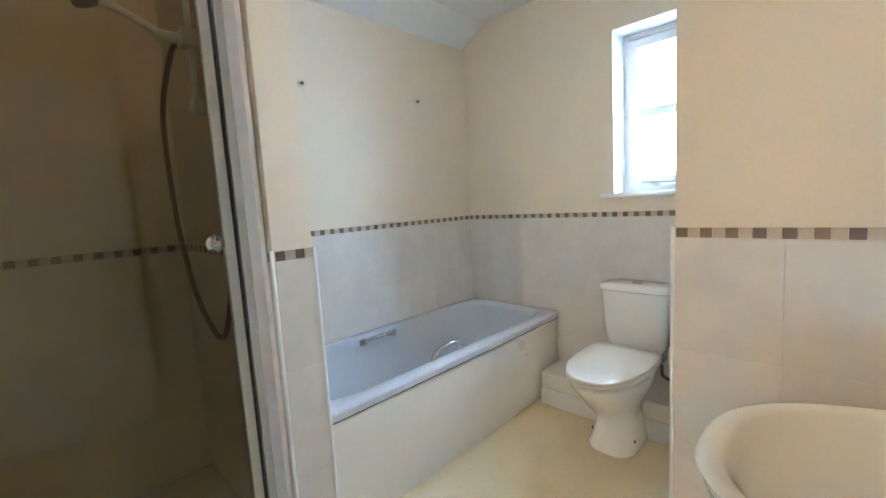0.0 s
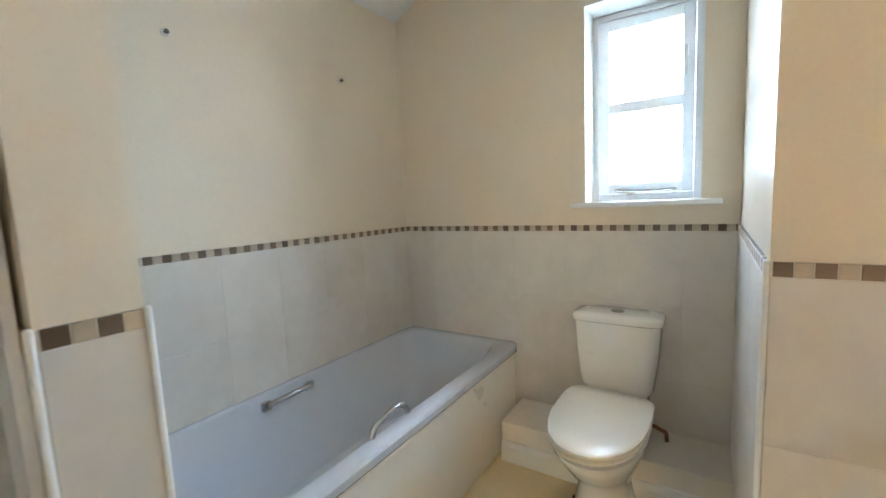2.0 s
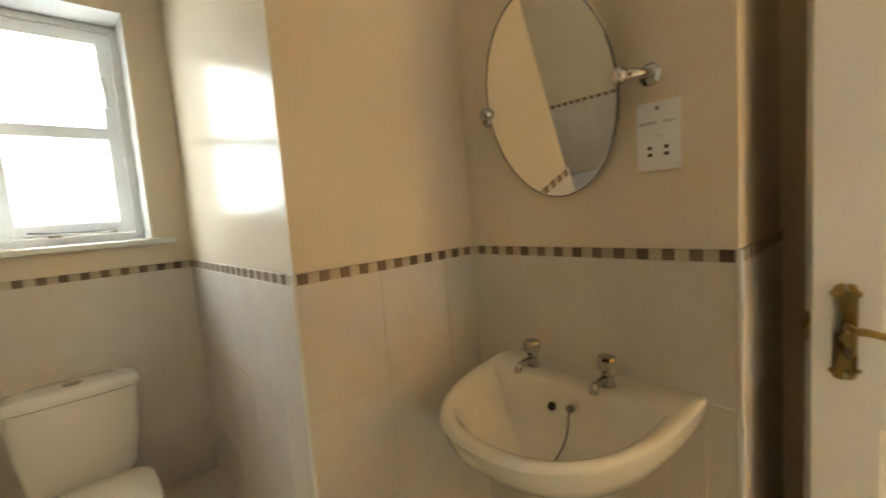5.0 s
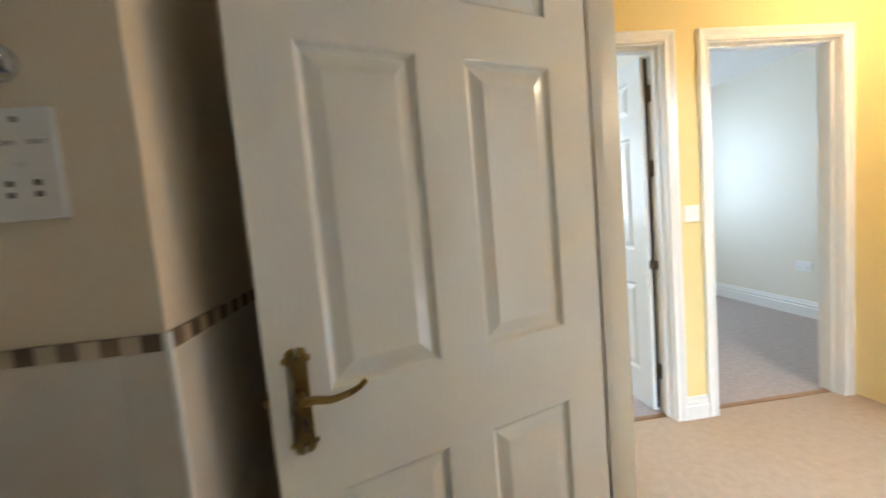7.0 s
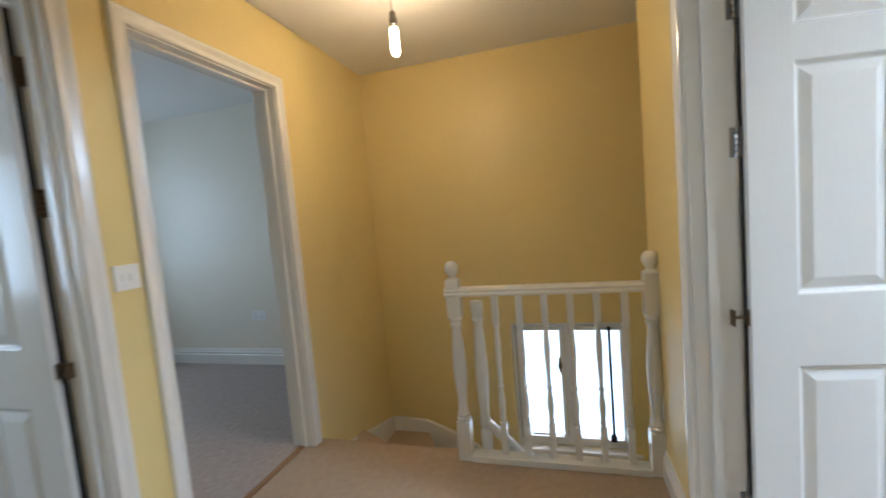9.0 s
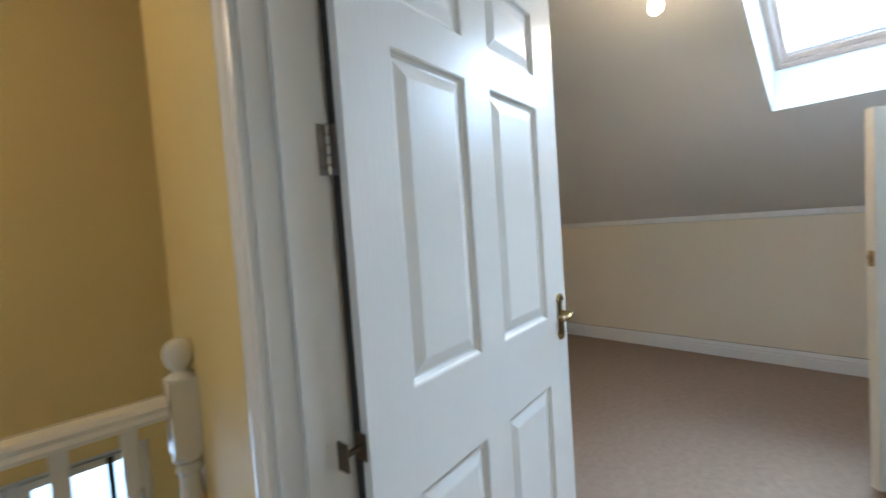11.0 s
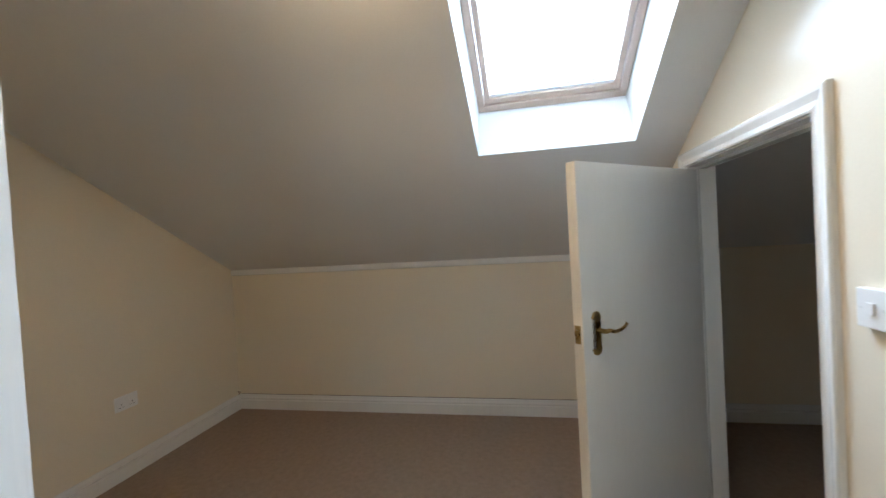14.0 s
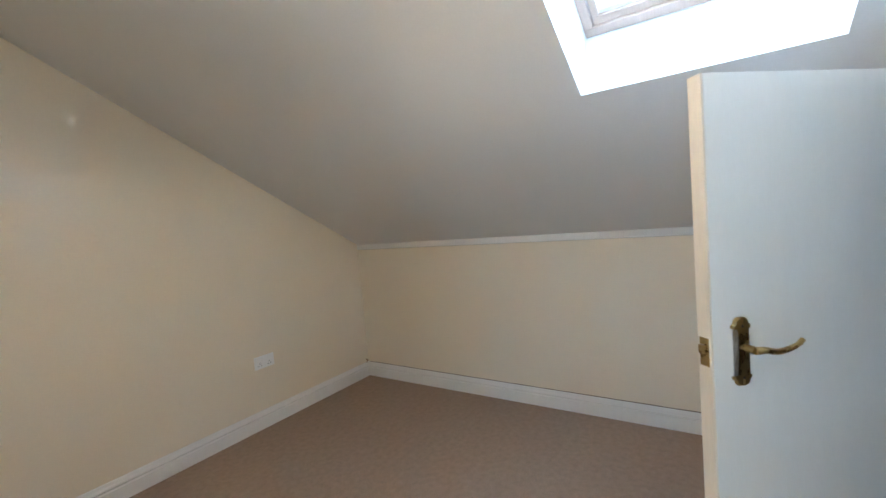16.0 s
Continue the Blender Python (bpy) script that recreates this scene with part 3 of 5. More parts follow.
# ---- skirting ----
def skirting(x0, y0, x1, y1, nx, ny, height=0.115, z=0.0, name="baseboard"):
    """Runs from (x0, y0) to (x1, y1) on a wall whose outward side is (nx, ny)."""
    prof = [(0, 0), (0.018, 0), (0.018, height * 0.60), (0.015, height * 0.625), (0.011, height * 0.64), (0.011, height * 0.68), (0.015, height * 0.71), (0.0145, height * 0.77), (0.009, height * 0.86), (0.0065, height * 0.96), (0.004, height), (0, height)]
    bm = bmesh.new()
    rings(bm, [[(x + nx * d, y + ny * d, z + h) for d, h in prof] for x, y in ((x0, y0), (x1, y1))])
    solid(name, bm, M_GLOSS, "white gloss moulded skirting board", "baseboard")


skirting(KNEE, SOUTH, KNEE, NORTH, 1, 0, 0.125)
skirting(KNEE + 0.016, SOUTH, -0.57, SOUTH, 0, 1, 0.125)
skirting(D_C[1] + 0.067, NORTH, 0.27, NORTH, 0, -1, 0.125)
skirting(KNEE, NORTH, D_C[0] - 0.067, NORTH, 0, -1, 0.125)
skirting(KNEE, 0.0, KNEE, BACK, 1, 0, 0.125)
skirting(0.40, -2.04, 0.40, D_A[0] - 0.067, 1, 0, 0.125)
skirting(EAST, D_1[0] - 0.067, EAST, D_2[1] + 0.067, -1, 0, 0.125)
skirting(D_BATH[1] + 0.067, -0.006, EAST, -0.006, 0, -1, 0.125)
skirting(EAST + 0.13, -3.07, 5.0, -3.07, 0, 1, 0.15)
skirting(5.0, -3.07, 5.0, -0.965, -1, 0, 0.15)

# dark strip painting the shade of the shrinkage gap above the knee wall skirting
bm = bmesh.new()
rings(bm, [[(KNEE + d, SOUTH + 0.02 + k * (NORTH - SOUTH - 0.04) / 40, 0.125 + h * (0.4 + 0.6 * abs(math.sin(k * 1.7 + 0.6 * math.sin(k))))) for d, h in ((0, -0.001), (0.0035, -0.001), (0.0035, 0.0038), (0, 0.0045))] for k in range(41)])
solid("trim_gap_shade", bm, M_GAP_SHADE, "dark strip for the shade in the shrinkage gap above the skirting", "trim")
bm = bmesh.new()
tube(bm, smooth_path([(KNEE + 0.03, SOUTH, 0.15), (KNEE + 0.035, SOUTH + 0.03, 0.152), (KNEE + 0.06, SOUTH + 0.035, 0.138)], 4), 0.004, 8)
solid("cable_end", bm, M_COPPER, "short brown cable end above the skirting corner", "cable", kind="")

# plaster bead where knee wall meets slope
bm = bmesh.new()
prof = [(0, -0.012), (0.011, -0.009), (0.014, 0.0), (0.014, 0.036), (0.0, 0.036)]
zk = roof_z(KNEE) - 0.032
rings(bm, [[(KNEE + d, y, zk + h) for d, h in prof] for y in (SOUTH, NORTH)])
solid("trim_eave", bm, M_GLOSS, "white painted bead along the eave", "trim")


# ---- roof window ----
rw = thing("window_roof", M_ROOF, "roof window with pine inner frame in sloping ceiling", "window", kind="structure")
fz0, fz1 = ROOF_T - 0.035, ROOF_T + 0.05
ua, ub = U_BOT + 0.001, U_TOP - 0.001
va, vb = V0 + 0.001, V1 - 0.001
for nm, a in (("frame_rail", (ua, ua + 0.040, va, vb)), ("frame_rail", (ub - 0.040, ub, va, vb)), ("frame_stile", (ua + 0.040, ub - 0.040, va, va + 0.034)), ("frame_stile", (ua + 0.040, ub - 0.040, vb - 0.034, vb))):
    part(nm, box(bmesh.new(), *a, fz0, fz1, 0.004), M_PINE, rw, "pale pine frame")
g = 0.040
for nm, a in (("sash_rail", (ua + g, ua + g + 0.034, va + 0.038, vb - 0.038)), ("sash_rail", (ub - g - 0.034, ub - g, va + 0.038, vb - 0.038)), ("sash_stile", (ua + g + 0.034, ub - g - 0.034, va + 0.038, va + 0.066)), ("sash_stile", (ua + g + 0.034, ub - g - 0.034, vb - 0.066, vb - 0.038))):
    part(nm, box(bmesh.new(), *a, fz0 + 0.012, fz1 - 0.01, 0.005), M_PINE, rw, "pale pine sash")
pane = part("pane", box(bmesh.new(), ua + g + 0.030, ub - g - 0.030, va + 0.062, vb - 0.062, fz0 + 0.035, fz0 + 0.041), M_GLASS, rw)
pane.visible_shadow = False
bm = bmesh.new()
for a in ((ua - 0.06, ua, va - 0.06, vb + 0.06), (ub, ub + 0.06, va - 0.06, vb + 0.06), (ua, ub, va - 0.06, va), (ua, ub, vb, vb + 0.06)):
    box(bm, *a, ROOF_T, ROOF_T + 0.06)
part("flashing", bm, M_ALU, rw)
bm = bmesh.new()
for x0, x1, v0, v1 in ((ua + g + 0.0345, ua + g + 0.052, va + 0.066, vb - 0.066),):
    box(bm, x0, x1, v0, v1, fz0 + 0.024, fz0 + 0.034)
part("glazing_bead", bm, M_UPVC, rw)

# ---- bathroom window ----
WX0, WX1, WZ0, WZ1 = -0.375, 0.082, 1.21, 2.07
w = thing("window_bath", None, "small white casement window with two panes above the toilet", "window", kind="structure")
yf = 2.926
for nm, a in (("frame_stile", (WX0, WX0 + 0.028, WZ0, WZ1)), ("frame_stile", (WX1 - 0.034, WX1, WZ0, WZ1)), ("frame_rail", (WX0 + 0.028, WX1 - 0.034, WZ0, WZ0 + 0.034)), ("frame_rail", (WX0 + 0.028, WX1 - 0.034, WZ1 - 0.044, WZ1))):
    part(nm, box(bmesh.new(), a[0], a[1], yf, yf + 0.07, a[2], a[3], 0.004), M_UPVC, w)
CX0, CX1, CZ0, CZ1 = WX0 + 0.030, WX1 - 0.036, WZ0 + 0.036, WZ1 - 0.046
c = part("casement", box(bmesh.new(), CX0, CX0 + 0.046, yf - 0.012, yf + 0.045, CZ0, CZ1, 0.004), M_UPVC, w, "white casement sash")
for a in ((CX1 - 0.046, CX1, CZ0, CZ1), (CX0 + 0.046, CX1 - 0.046, CZ0, CZ0 + 0.046), (CX0 + 0.046, CX1 - 0.046, CZ1 - 0.038, CZ1), (CX0 + 0.046, CX1 - 0.046, 1.617, 1.664)):
    part("sash_bar", box(bmesh.new(), a[0], a[1], yf - 0.012, yf + 0.045, a[2], a[3], 0.004), M_UPVC, c)
for z0, z1 in ((CZ0 + 0.034, 1.621), (1.660, CZ1 - 0.034)):
    p = part("pane", box(bmesh.new(), CX0 + 0.042, CX1 - 0.042, yf + 0.010, yf + 0.014, z0, z1), M_GLASS, c)
    p.visible_shadow = False
bm = bmesh.new()
tube(bm, smooth_path([(-0.27, yf - 0.030, 1.262), (-0.20, yf - 0.034, 1.255), (-0.10, yf - 0.034, 1.254), (-0.02, yf - 0.032, 1.258)], 4), 0.006, 8)
box(bm, -0.22, -0.18, yf - 0.035, yf - 0.005, 1.238, 1.252, 0.003)
box(bm, -0.035, -0.012, yf - 0.035, yf - 0.005, 1.244, 1.262, 0.003)
part("casement_stay", bm, M_CHROME, w, "chrome casement stay", smooth=True)
bm = bmesh.new()
box(bm, 0.000, 0.018, yf - 0.024, yf - 0.012, 1.74, 1.86, 0.003)
box(bm, 0.004, 0.014, yf - 0.040, yf - 0.024, 1.74, 1.83, 0.004)
part("window_catch", bm, M_ALU, w, "grey window catch")
bm = bmesh.new()
box(bm, WX0 + 0.03, WX1 - 0.03, yf - 0.016, yf - 0.001, WZ1 - 0.034, WZ1 - 0.016, 0.003)
part("trickle_vent", bm, M_PATTRESS, w, "slim grey trickle vent")
part("window_sill", box(bmesh.new(), -0.432, 0.153, 2.722, 2.768, 1.188, 1.211, 0.006), M_GLOSS, w, "white gloss sill board")
part("window_sill", box(bmesh.new(), WX0, WX1, 2.768, yf, 1.2105, 1.2125), M_GLOSS, w)
bm = bmesh.new()
for a in ((WX0, WX0 + 0.003, WZ0 + 0.003, WZ1), (WX1 - 0.003, WX1, WZ0 + 0.003, WZ1), (WX0, WX1, WZ1 - 0.003, WZ1)):
    box(bm, a[0], a[1], 2.764, yf, a[2], a[3])
part("reveal", bm, M_GLOSS, w, "white painted reveal")

# ---- stair window ----
SX0, SX1, SZ0, SZ1 = STAIR_WIN
w = thing("window_stair", None, "white two-light stair window with dark seals", "window", kind="structure")
ys = END - 0.055
for nm, a in (("frame_stile", (SX0, SX0 + 0.034, SZ0, SZ1)), ("frame_stile", (SX1 - 0.034, SX1, SZ0, SZ1)), ("frame_rail", (SX0 + 0.034, SX1 - 0.034, SZ0, SZ0 + 0.034)), ("frame_rail", (SX0 + 0.034, SX1 - 0.034, SZ1 - 0.034, SZ1)), ("mullion", (0.785, 0.825, SZ0 + 0.034, SZ1 - 0.034))):
    part(nm, box(bmesh.new(), a[0], a[1], ys - 0.06, ys, a[2], a[3], 0.004), M_UPVC, w)
for x0, x1 in ((SX0 + 0.036, 0.783), (0.827, SX1 - 0.036)):
    s = part("casement", box(bmesh.new(), x0, x0 + 0.030, ys - 0.045, ys + 0.014, SZ0 + 0.037, SZ1 - 0.037, 0.004), M_UPVC, w, "white casement sash")
    for a in ((x1 - 0.030, x1, SZ0 + 0.037, SZ1 - 0.037), (x0 + 0.030, x1 - 0.030, SZ0 + 0.037, SZ0 + 0.068), (x0 + 0.030, x1 - 0.030, SZ1 - 0.068, SZ1 - 0.037)):
        part("sash_bar", box(bmesh.new(), a[0], a[1], ys - 0.045, ys + 0.014, a[2], a[3], 0.004), M_UPVC, s)
    p = part("pane", box(bmesh.new(), x0 + 0.028, x1 - 0.028, ys - 0.02, ys - 0.016, SZ0 + 0.064, SZ1 - 0.064), M_GLASS, s)
    p.visible_shadow = False
bm = bmesh.new()
for a in ((SX0 + 0.030, SX0 + 0.040, SZ0 + 0.034, SZ1 - 0.034), (SX1 - 0.040, SX1 - 0.030, SZ0 + 0.034, SZ1 - 0.034)):
    box(bm, a[0], a[1], ys, ys + 0.003, a[2], a[3])
part("seal", bm, M_RUBBER, w, "black rubber seal")
bm = bmesh.new()
box(bm, 0.853, 0.868, ys + 0.014, ys + 0.03, 0.02, 0.14, 0.003)
box(bm, 0.845, 0.876, ys + 0.014, ys + 0.020, 0.05, 0.10, 0.003)
tube(bm, [(0.92, ys + 0.02, -0.46), (1.02, ys + 0.03, -0.455), (1.08, ys + 0.02, -0.46)], 0.006, 8)
part("window_handle", bm, M_BRONZE, w, "dark window handle and stay")
# plain black bar added for the dark edge of an opened casement
bm = box(bmesh.new(), 0.499, 0.523, ys + 0.014, ys + 0.024, SZ0 + 0.085, SZ1 - 0.04, 0.003)
box(bm, 0.492, 0.536, ys + 0.014, ys + 0.030, SZ0 + 0.060, SZ0 + 0.115, 0.006)
part("pane_bar", bm, M_RUBBER, w, "black bar standing against the panes")
part("window_sill", box(bmesh.new(), SX0 - 0.04, SX1 + 0.04, ys, END + 0.03, SZ0 - 0.022, SZ0, 0.005), M_GLOSS, w, "white gloss sill board")


# ---- stairs and balustrade ----
PIV = Vector((1.33, -1.905))
def sector(a0, a1):
    """Winder tread outline between two angles, clipped to the corner square."""
    def edge(a):
        dx, dy = math.cos(a), -math.sin(a)
        k = min((EAST - PIV.x) / dx if dx > 1e-6 else 9, (PIV.y - END) / -dy if dy < -1e-6 else 9)
        return (PIV.x + dx * k, PIV.y + dy * k)
    pts = [tuple(PIV), edge(a0)]
    ac = math.atan2(PIV.y - END, EAST - PIV.x)
    if a0 < ac < a1:
        pts.append((EAST, END))
    return pts + [edge(a1)]


stairs = thing("stairs", None, "beige carpeted winding stairs going down from the landing", "stairs", kind="structure")
for k in range(3):
    pts = sector(radians(30 * k), radians(30 * (k + 1)))
    bm = bmesh.new()
    top = -0.205 * (k + 1) - (0.07 if k else 0.0)
    rings(bm, [[(x, y, z) for x, y in pts] for z in (top - 0.22, top - 0.008, top)])
    part("tread", bm, M_LANDCARPET, stairs)
for k in range(7):
    top = -0.205 * (k + 4)
    bm = box(bmesh.new(), 1.33 - 0.225 * (k + 1), 1.33 - 0.225 * k, END, -1.86, top - 0.3, top, 0.006)
    part("tread", bm, M_LANDCARPET, stairs)
bm = bmesh.new()
box(bm, 1.33, EAST, -1.935, -1.905, -0.045, 0.001, 0.012)
part("nosing", bm, M_LANDCARPET, stairs, "rounded carpeted nosing")


def string_board(pts, axis, at, depth, name="stair_string"):
    """White board on a wall: pts are (along, lower z, upper z)."""
    bm = bmesh.new()
    def place(a, z, d):
        return (a, at + d, z) if axis == "x" else (at + d, a, z)
    loops = [[place(a, z0, 0), place(a, z0, depth), place(a, z1 - 0.01, depth), place(a, z1, depth * 0.5), place(a, z1, 0)] for a, z0, z1 in pts]
    rings(bm, loops)
    part(name, bm, M_GLOSS, stairs, "white gloss stair string")


string_board([(-1.94, -0.40, -0.13), (-2.30, -0.45, -0.20), (-2.912, -0.60, -0.365)], "y", EAST, -0.018)
string_board([(EAST - 0.018, -0.65, -0.365), (1.92, -0.65, -0.375), (1.68, -0.80, -0.47), (1.30, -1.1, -0.68), (0.4, -2.0, -1.42), (-0.40, -2.5, -2.08)], "x", END, 0.018)


def newel(name, x, y):
    nw = thing(name, Matrix.Translation((x, y, 0)), "white painted turned newel post with ball top", "newel post", "newel posts")
    s = 0.034
    part("lower_block", box(bmesh.new(), -s, s, -s, s, -0.25, 0.20, 0.004), M_GLOSS, nw)
    part("upper_block", box(bmesh.new(), -s, s, -s, s, 0.74, 0.926, 0.006), M_GLOSS, nw)
    bm = bmesh.new()
    lathe(bm, [(0.0344, 0.198), (0.0344, 0.215), (0.0258, 0.222), (0.0318, 0.235), (0.0241, 0.255), (0.0224, 0.30), (0.0310, 0.42), (0.0335, 0.50), (0.0284, 0.60), (0.0215, 0.685), (0.0310, 0.70), (0.0241, 0.715), (0.0344, 0.726), (0.0344, 0.742)], 20)
    part("turning", bm, M_GLOSS, nw, smooth=True)
    bm = bmesh.new()
    lathe(bm, [(0.034, 0.924), (0.030, 0.932), (0.018, 0.939), (0.019, 0.947), (0.027, 0.956), (0.0335, 0.972), (0.035, 0.984), (0.0335, 0.997), (0.027, 1.010), (0.017, 1.018), (0.004, 1.021)], 20)
    part("ball_cap", bm, M_GLOSS, nw, smooth=True)
    return nw


newel("newel_post", 1.325, -1.862)
newel("newel_post", 0.426, -1.862)
bal = thing("balustrade", Matrix.Translation((0, -1.862, 0)), "white painted balustrade with turned spindles round the stairwell", "balustrade")
prof = [(-0.038, 0), (0.038, 0), (0.041, 0.010), (0.036, 0.020), (0.038, 0.030), (0.030, 0.041), (0, 0.045), (-0.030, 0.041), (-0.038, 0.030), (-0.036, 0.020), (-0.041, 0.010)]
part("handrail", rings(bmesh.new(), [[(x, a, 0.845 + b) for a, b in prof] for x in (0.462, 1.366)]), M_GLOSS, bal)
part("base_rail", box(bmesh.new(), 0.461, 1.290, -0.03, 0.046, 0.001, 0.034, 0.005), M_GLOSS, bal)
sp = bmesh.new()
box(sp, -0.016, 0.016, -0.016, 0.016, 0.036, 0.20, 0.002)
box(sp, -0.016, 0.016, -0.016, 0.016, 0.70, 0.846, 0.002)
lathe(sp, [(0.015, 0.198), (0.011, 0.21), (0.016, 0.222), (0.011, 0.236), (0.014, 0.26), (0.017, 0.30), (0.014, 0.34), (0.010, 0.37), (0.016, 0.385), (0.010, 0.40), (0.012, 0.47), (0.016, 0.57), (0.013, 0.65), (0.010, 0.675), (0.016, 0.688), (0.015, 0.702)], 14)
sp_me = mesh_of("spindle", sp, M_GLOSS, True)
for k in range(6):
    p = part("spindle", sp_me, None, bal)
    p.location.x = 0.538 + 0.117 * k
# lower newel of the flight below
lower = thing("stair_post", Matrix.Translation((1.232, -1.945, 0)), "white painted turned post of the lower flight", "newel post")
bm = bmesh.new()
lathe(bm, [(0.030, -0.62), (0.030, 0.10), (0.020, 0.12), (0.030, 0.14), (0.024, 0.20), (0.032, 0.34), (0.034, 0.46), (0.026, 0.62), (0.022, 0.68), (0.032, 0.70), (0.026, 0.72), (0.033, 0.74), (0.033, 0.80), (0.010, 0.806)], 16)
part("turning", bm, M_GLOSS, lower, smooth=True)
prof = [(-0.024, -0.028), (0.024, -0.028), (0.026, 0.0), (0.020, 0.018), (0.0, 0.024), (-0.020, 0.018), (-0.026, 0.0)]
bm = bmesh.new()
rings(bm, [[(x, a, z + b) for a, b in prof] for x, z in ((-0.010, 0.155), (-0.95, -0.738))])
part("handrail", bm, M_GLOSS, lower, "white sloping rail of the lower flight")
for k in range(4):
    part("baluster", box(bmesh.new(), -0.135 - 0.14 * k, -0.107 - 0.14 * k, -0.014, 0.014, -0.62 - 0.13 * k, 0.035 - 0.133 * k, 0.002), M_GLOSS, lower)


# ---- pendants ----
def pendant(name, x, y, ztop, zlamp, glow_mesh, label, lh=0.07):
    p = thing(name, Matrix.Translation((x, y, 0)), label, "pendant light")
    bm = bmesh.new()
    lathe(bm, [(0.045, ztop + 0.004), (0.044, ztop - 0.012), (0.030, ztop - 0.026), (0.008, ztop - 0.032)], 24)
    part("ceiling_rose", bm, M_WHITE_PLASTIC, p, smooth=True)
    bm = bmesh.new()
    tube(bm, [(0, 0, ztop - 0.03), (0.001, 0, (ztop + zlamp) / 2), (0, 0, zlamp + lh - 0.003)], 0.0035, 8)
    part("cord", bm, M_WHITE_PLASTIC, p)
    bm = bmesh.new()
    lathe(bm, [(0.006, zlamp + lh), (0.014, zlamp + lh - 0.008), (0.015, zlamp + 0.035), (0.019, zlamp + 0.033), (0.019, zlamp + 0.008), (0.014, zlamp + 0.004), (0.013, zlamp - 0.006)], 18)
    part("lampholder", bm, M_STEEL, p, smooth=True)
    part("bulb", glow_mesh, None, p, "lit warm bulb")
    return p


bm = bmesh.new()
lathe(bm, [(0.012, 2.142), (0.019, 2.135), (0.0205, 2.12), (0.0205, 2.03), (0.018, 2.018), (0.008, 2.010), (0.001, 2.008)], 16)
pendant("pendant_light", 1.485, -1.784, CEIL, 2.146, mesh_of("bulb", bm, M_BULB, True), "bare lit tubular bulb hanging on a white cord")
bm = bmesh.new()
lathe(bm, [(0.012, 2.160), (0.014, 2.148), (0.022, 2.132), (0.029, 2.112), (0.030, 2.100), (0.027, 2.084), (0.017, 2.072), (0.001, 2.068)], 18)
pendant("pendant_light", -1.274, -1.301, roof_z(-1.274), 2.164, mesh_of("bulb", bm, M_BULB, True), "bare lit round bulb hanging on a white cord")
for o in bpy.data.objects:
    if o.name.startswith("bulb"):
        o.visible_shadow = False


# ---- plates on walls ----
def plate(name, m, w, h, label, category, details, depth=0.009, mat=None):
    """Face plate in local x, z, standing out along -y."""
    p = thing(name, m, label, category)
    part("plate", box(bmesh.new(), -w / 2, w / 2, -depth, 0, -h / 2, h / 2, 0.0025), mat or M_WHITE_PLASTIC, p)
    for nm, x, z, sx, sz, dd, mt in details:
        part(nm, box(bmesh.new(), x - sx / 2, x + sx / 2, -depth - dd, -depth + 0.002, z - sz / 2, z + sz / 2, min(dd * 0.3, 0.0012)), mt, p)
    return p


plate("light_switch", pose(-1.328, NORTH, 1.158), 0.086, 0.086, "white square rocker light switch beside the cupboard door", "light switch", [("rocker", 0, 0, 0.018, 0.026, 0.005, M_WHITE_PLASTIC), ("screw", -0.03, 0, 0.006, 0.006, 0.0008, M_PATTRESS), ("screw", 0.03, 0, 0.006, 0.006, 0.0008, M_PATTRESS)], 0.022)
dets = []
for cx in (-0.036, 0.036):
    dets += [("pin_slot", cx, -0.006, 0.004, 0.009, 0.0004, M_DARK), ("pin_slot", cx - 0.011, -0.022, 0.007, 0.004, 0.0004, M_DARK), ("pin_slot", cx + 0.011, -0.022, 0.007, 0.004, 0.0004, M_DARK), ("rocker", cx * 0.45, 0.020, 0.010, 0.018, 0.004, M_WHITE_PLASTIC)]
plate("wall_socket", pose(-2.395, SOUTH, 0.462, 0, 0, 180), 0.148, 0.088, "white double wall socket low on the cream wall", "socket", dets, 0.010)
plate("wall_socket", pose(3.55, -3.07, 0.47, 0, 0, 180), 0.148, 0.088, "white wall socket low on the bedroom wall", "socket", dets, 0.010)
plate("light_switch", pose(EAST, -0.935, 1.13, 0, 0, -90), 0.086, 0.086, "white double light switch between the landing doors", "light switch", [("rocker", -0.012, 0, 0.012, 0.024, 0.004, M_WHITE_PLASTIC), ("rocker", 0.012, 0, 0.012, 0.024, 0.004, M_WHITE_PLASTIC)], 0.010)
sh = plate("shaver_socket", pose(0.85, 1.135, 1.370, 0, 0, -90), 0.094, 0.156, "white shaver socket beside the mirror", "socket",
           [("screw", 0, 0.062, 0.008, 0.008, 0.0008, M_STEEL)] + [("pin_slot", x, z, 0.009, 0.008, 0.0004, M_DARK) for x in (-0.018, 0.018) for z in (-0.026, -0.042)]
           + [("symbol", 0, 0.0, 0.012, 0.006, 0.0004, M_PATTRESS)], 0.010)


def writing(text, size, m, mat, parent, name="writing"):
    cu = bpy.data.curves.new(name, "FONT")
    cu.body, cu.size, cu.extrude, cu.align_x, cu.align_y = text, size, 0.0002, "CENTER", "CENTER"
    tmp = bpy.data.objects.new(name, cu)
    scene.collection.objects.link(tmp)
    me = bpy.data.meshes.new_from_object(tmp.evaluated_get(bpy.context.evaluated_depsgraph_get()))
    bpy.data.objects.remove(tmp)
    me.materials.clear()
    me.materials.append(mat)
    ob = new(name, me)
    ob.parent = parent
    ob.matrix_local = m
    return ob


M_INK = material("grey_print", (0.12, 0.12, 0.13), 0.6, vary=0)
writing("SHAVERS", 0.0095, pose(-0.022, -0.0105, 0.030, 90, 0, 0), M_INK, sh)
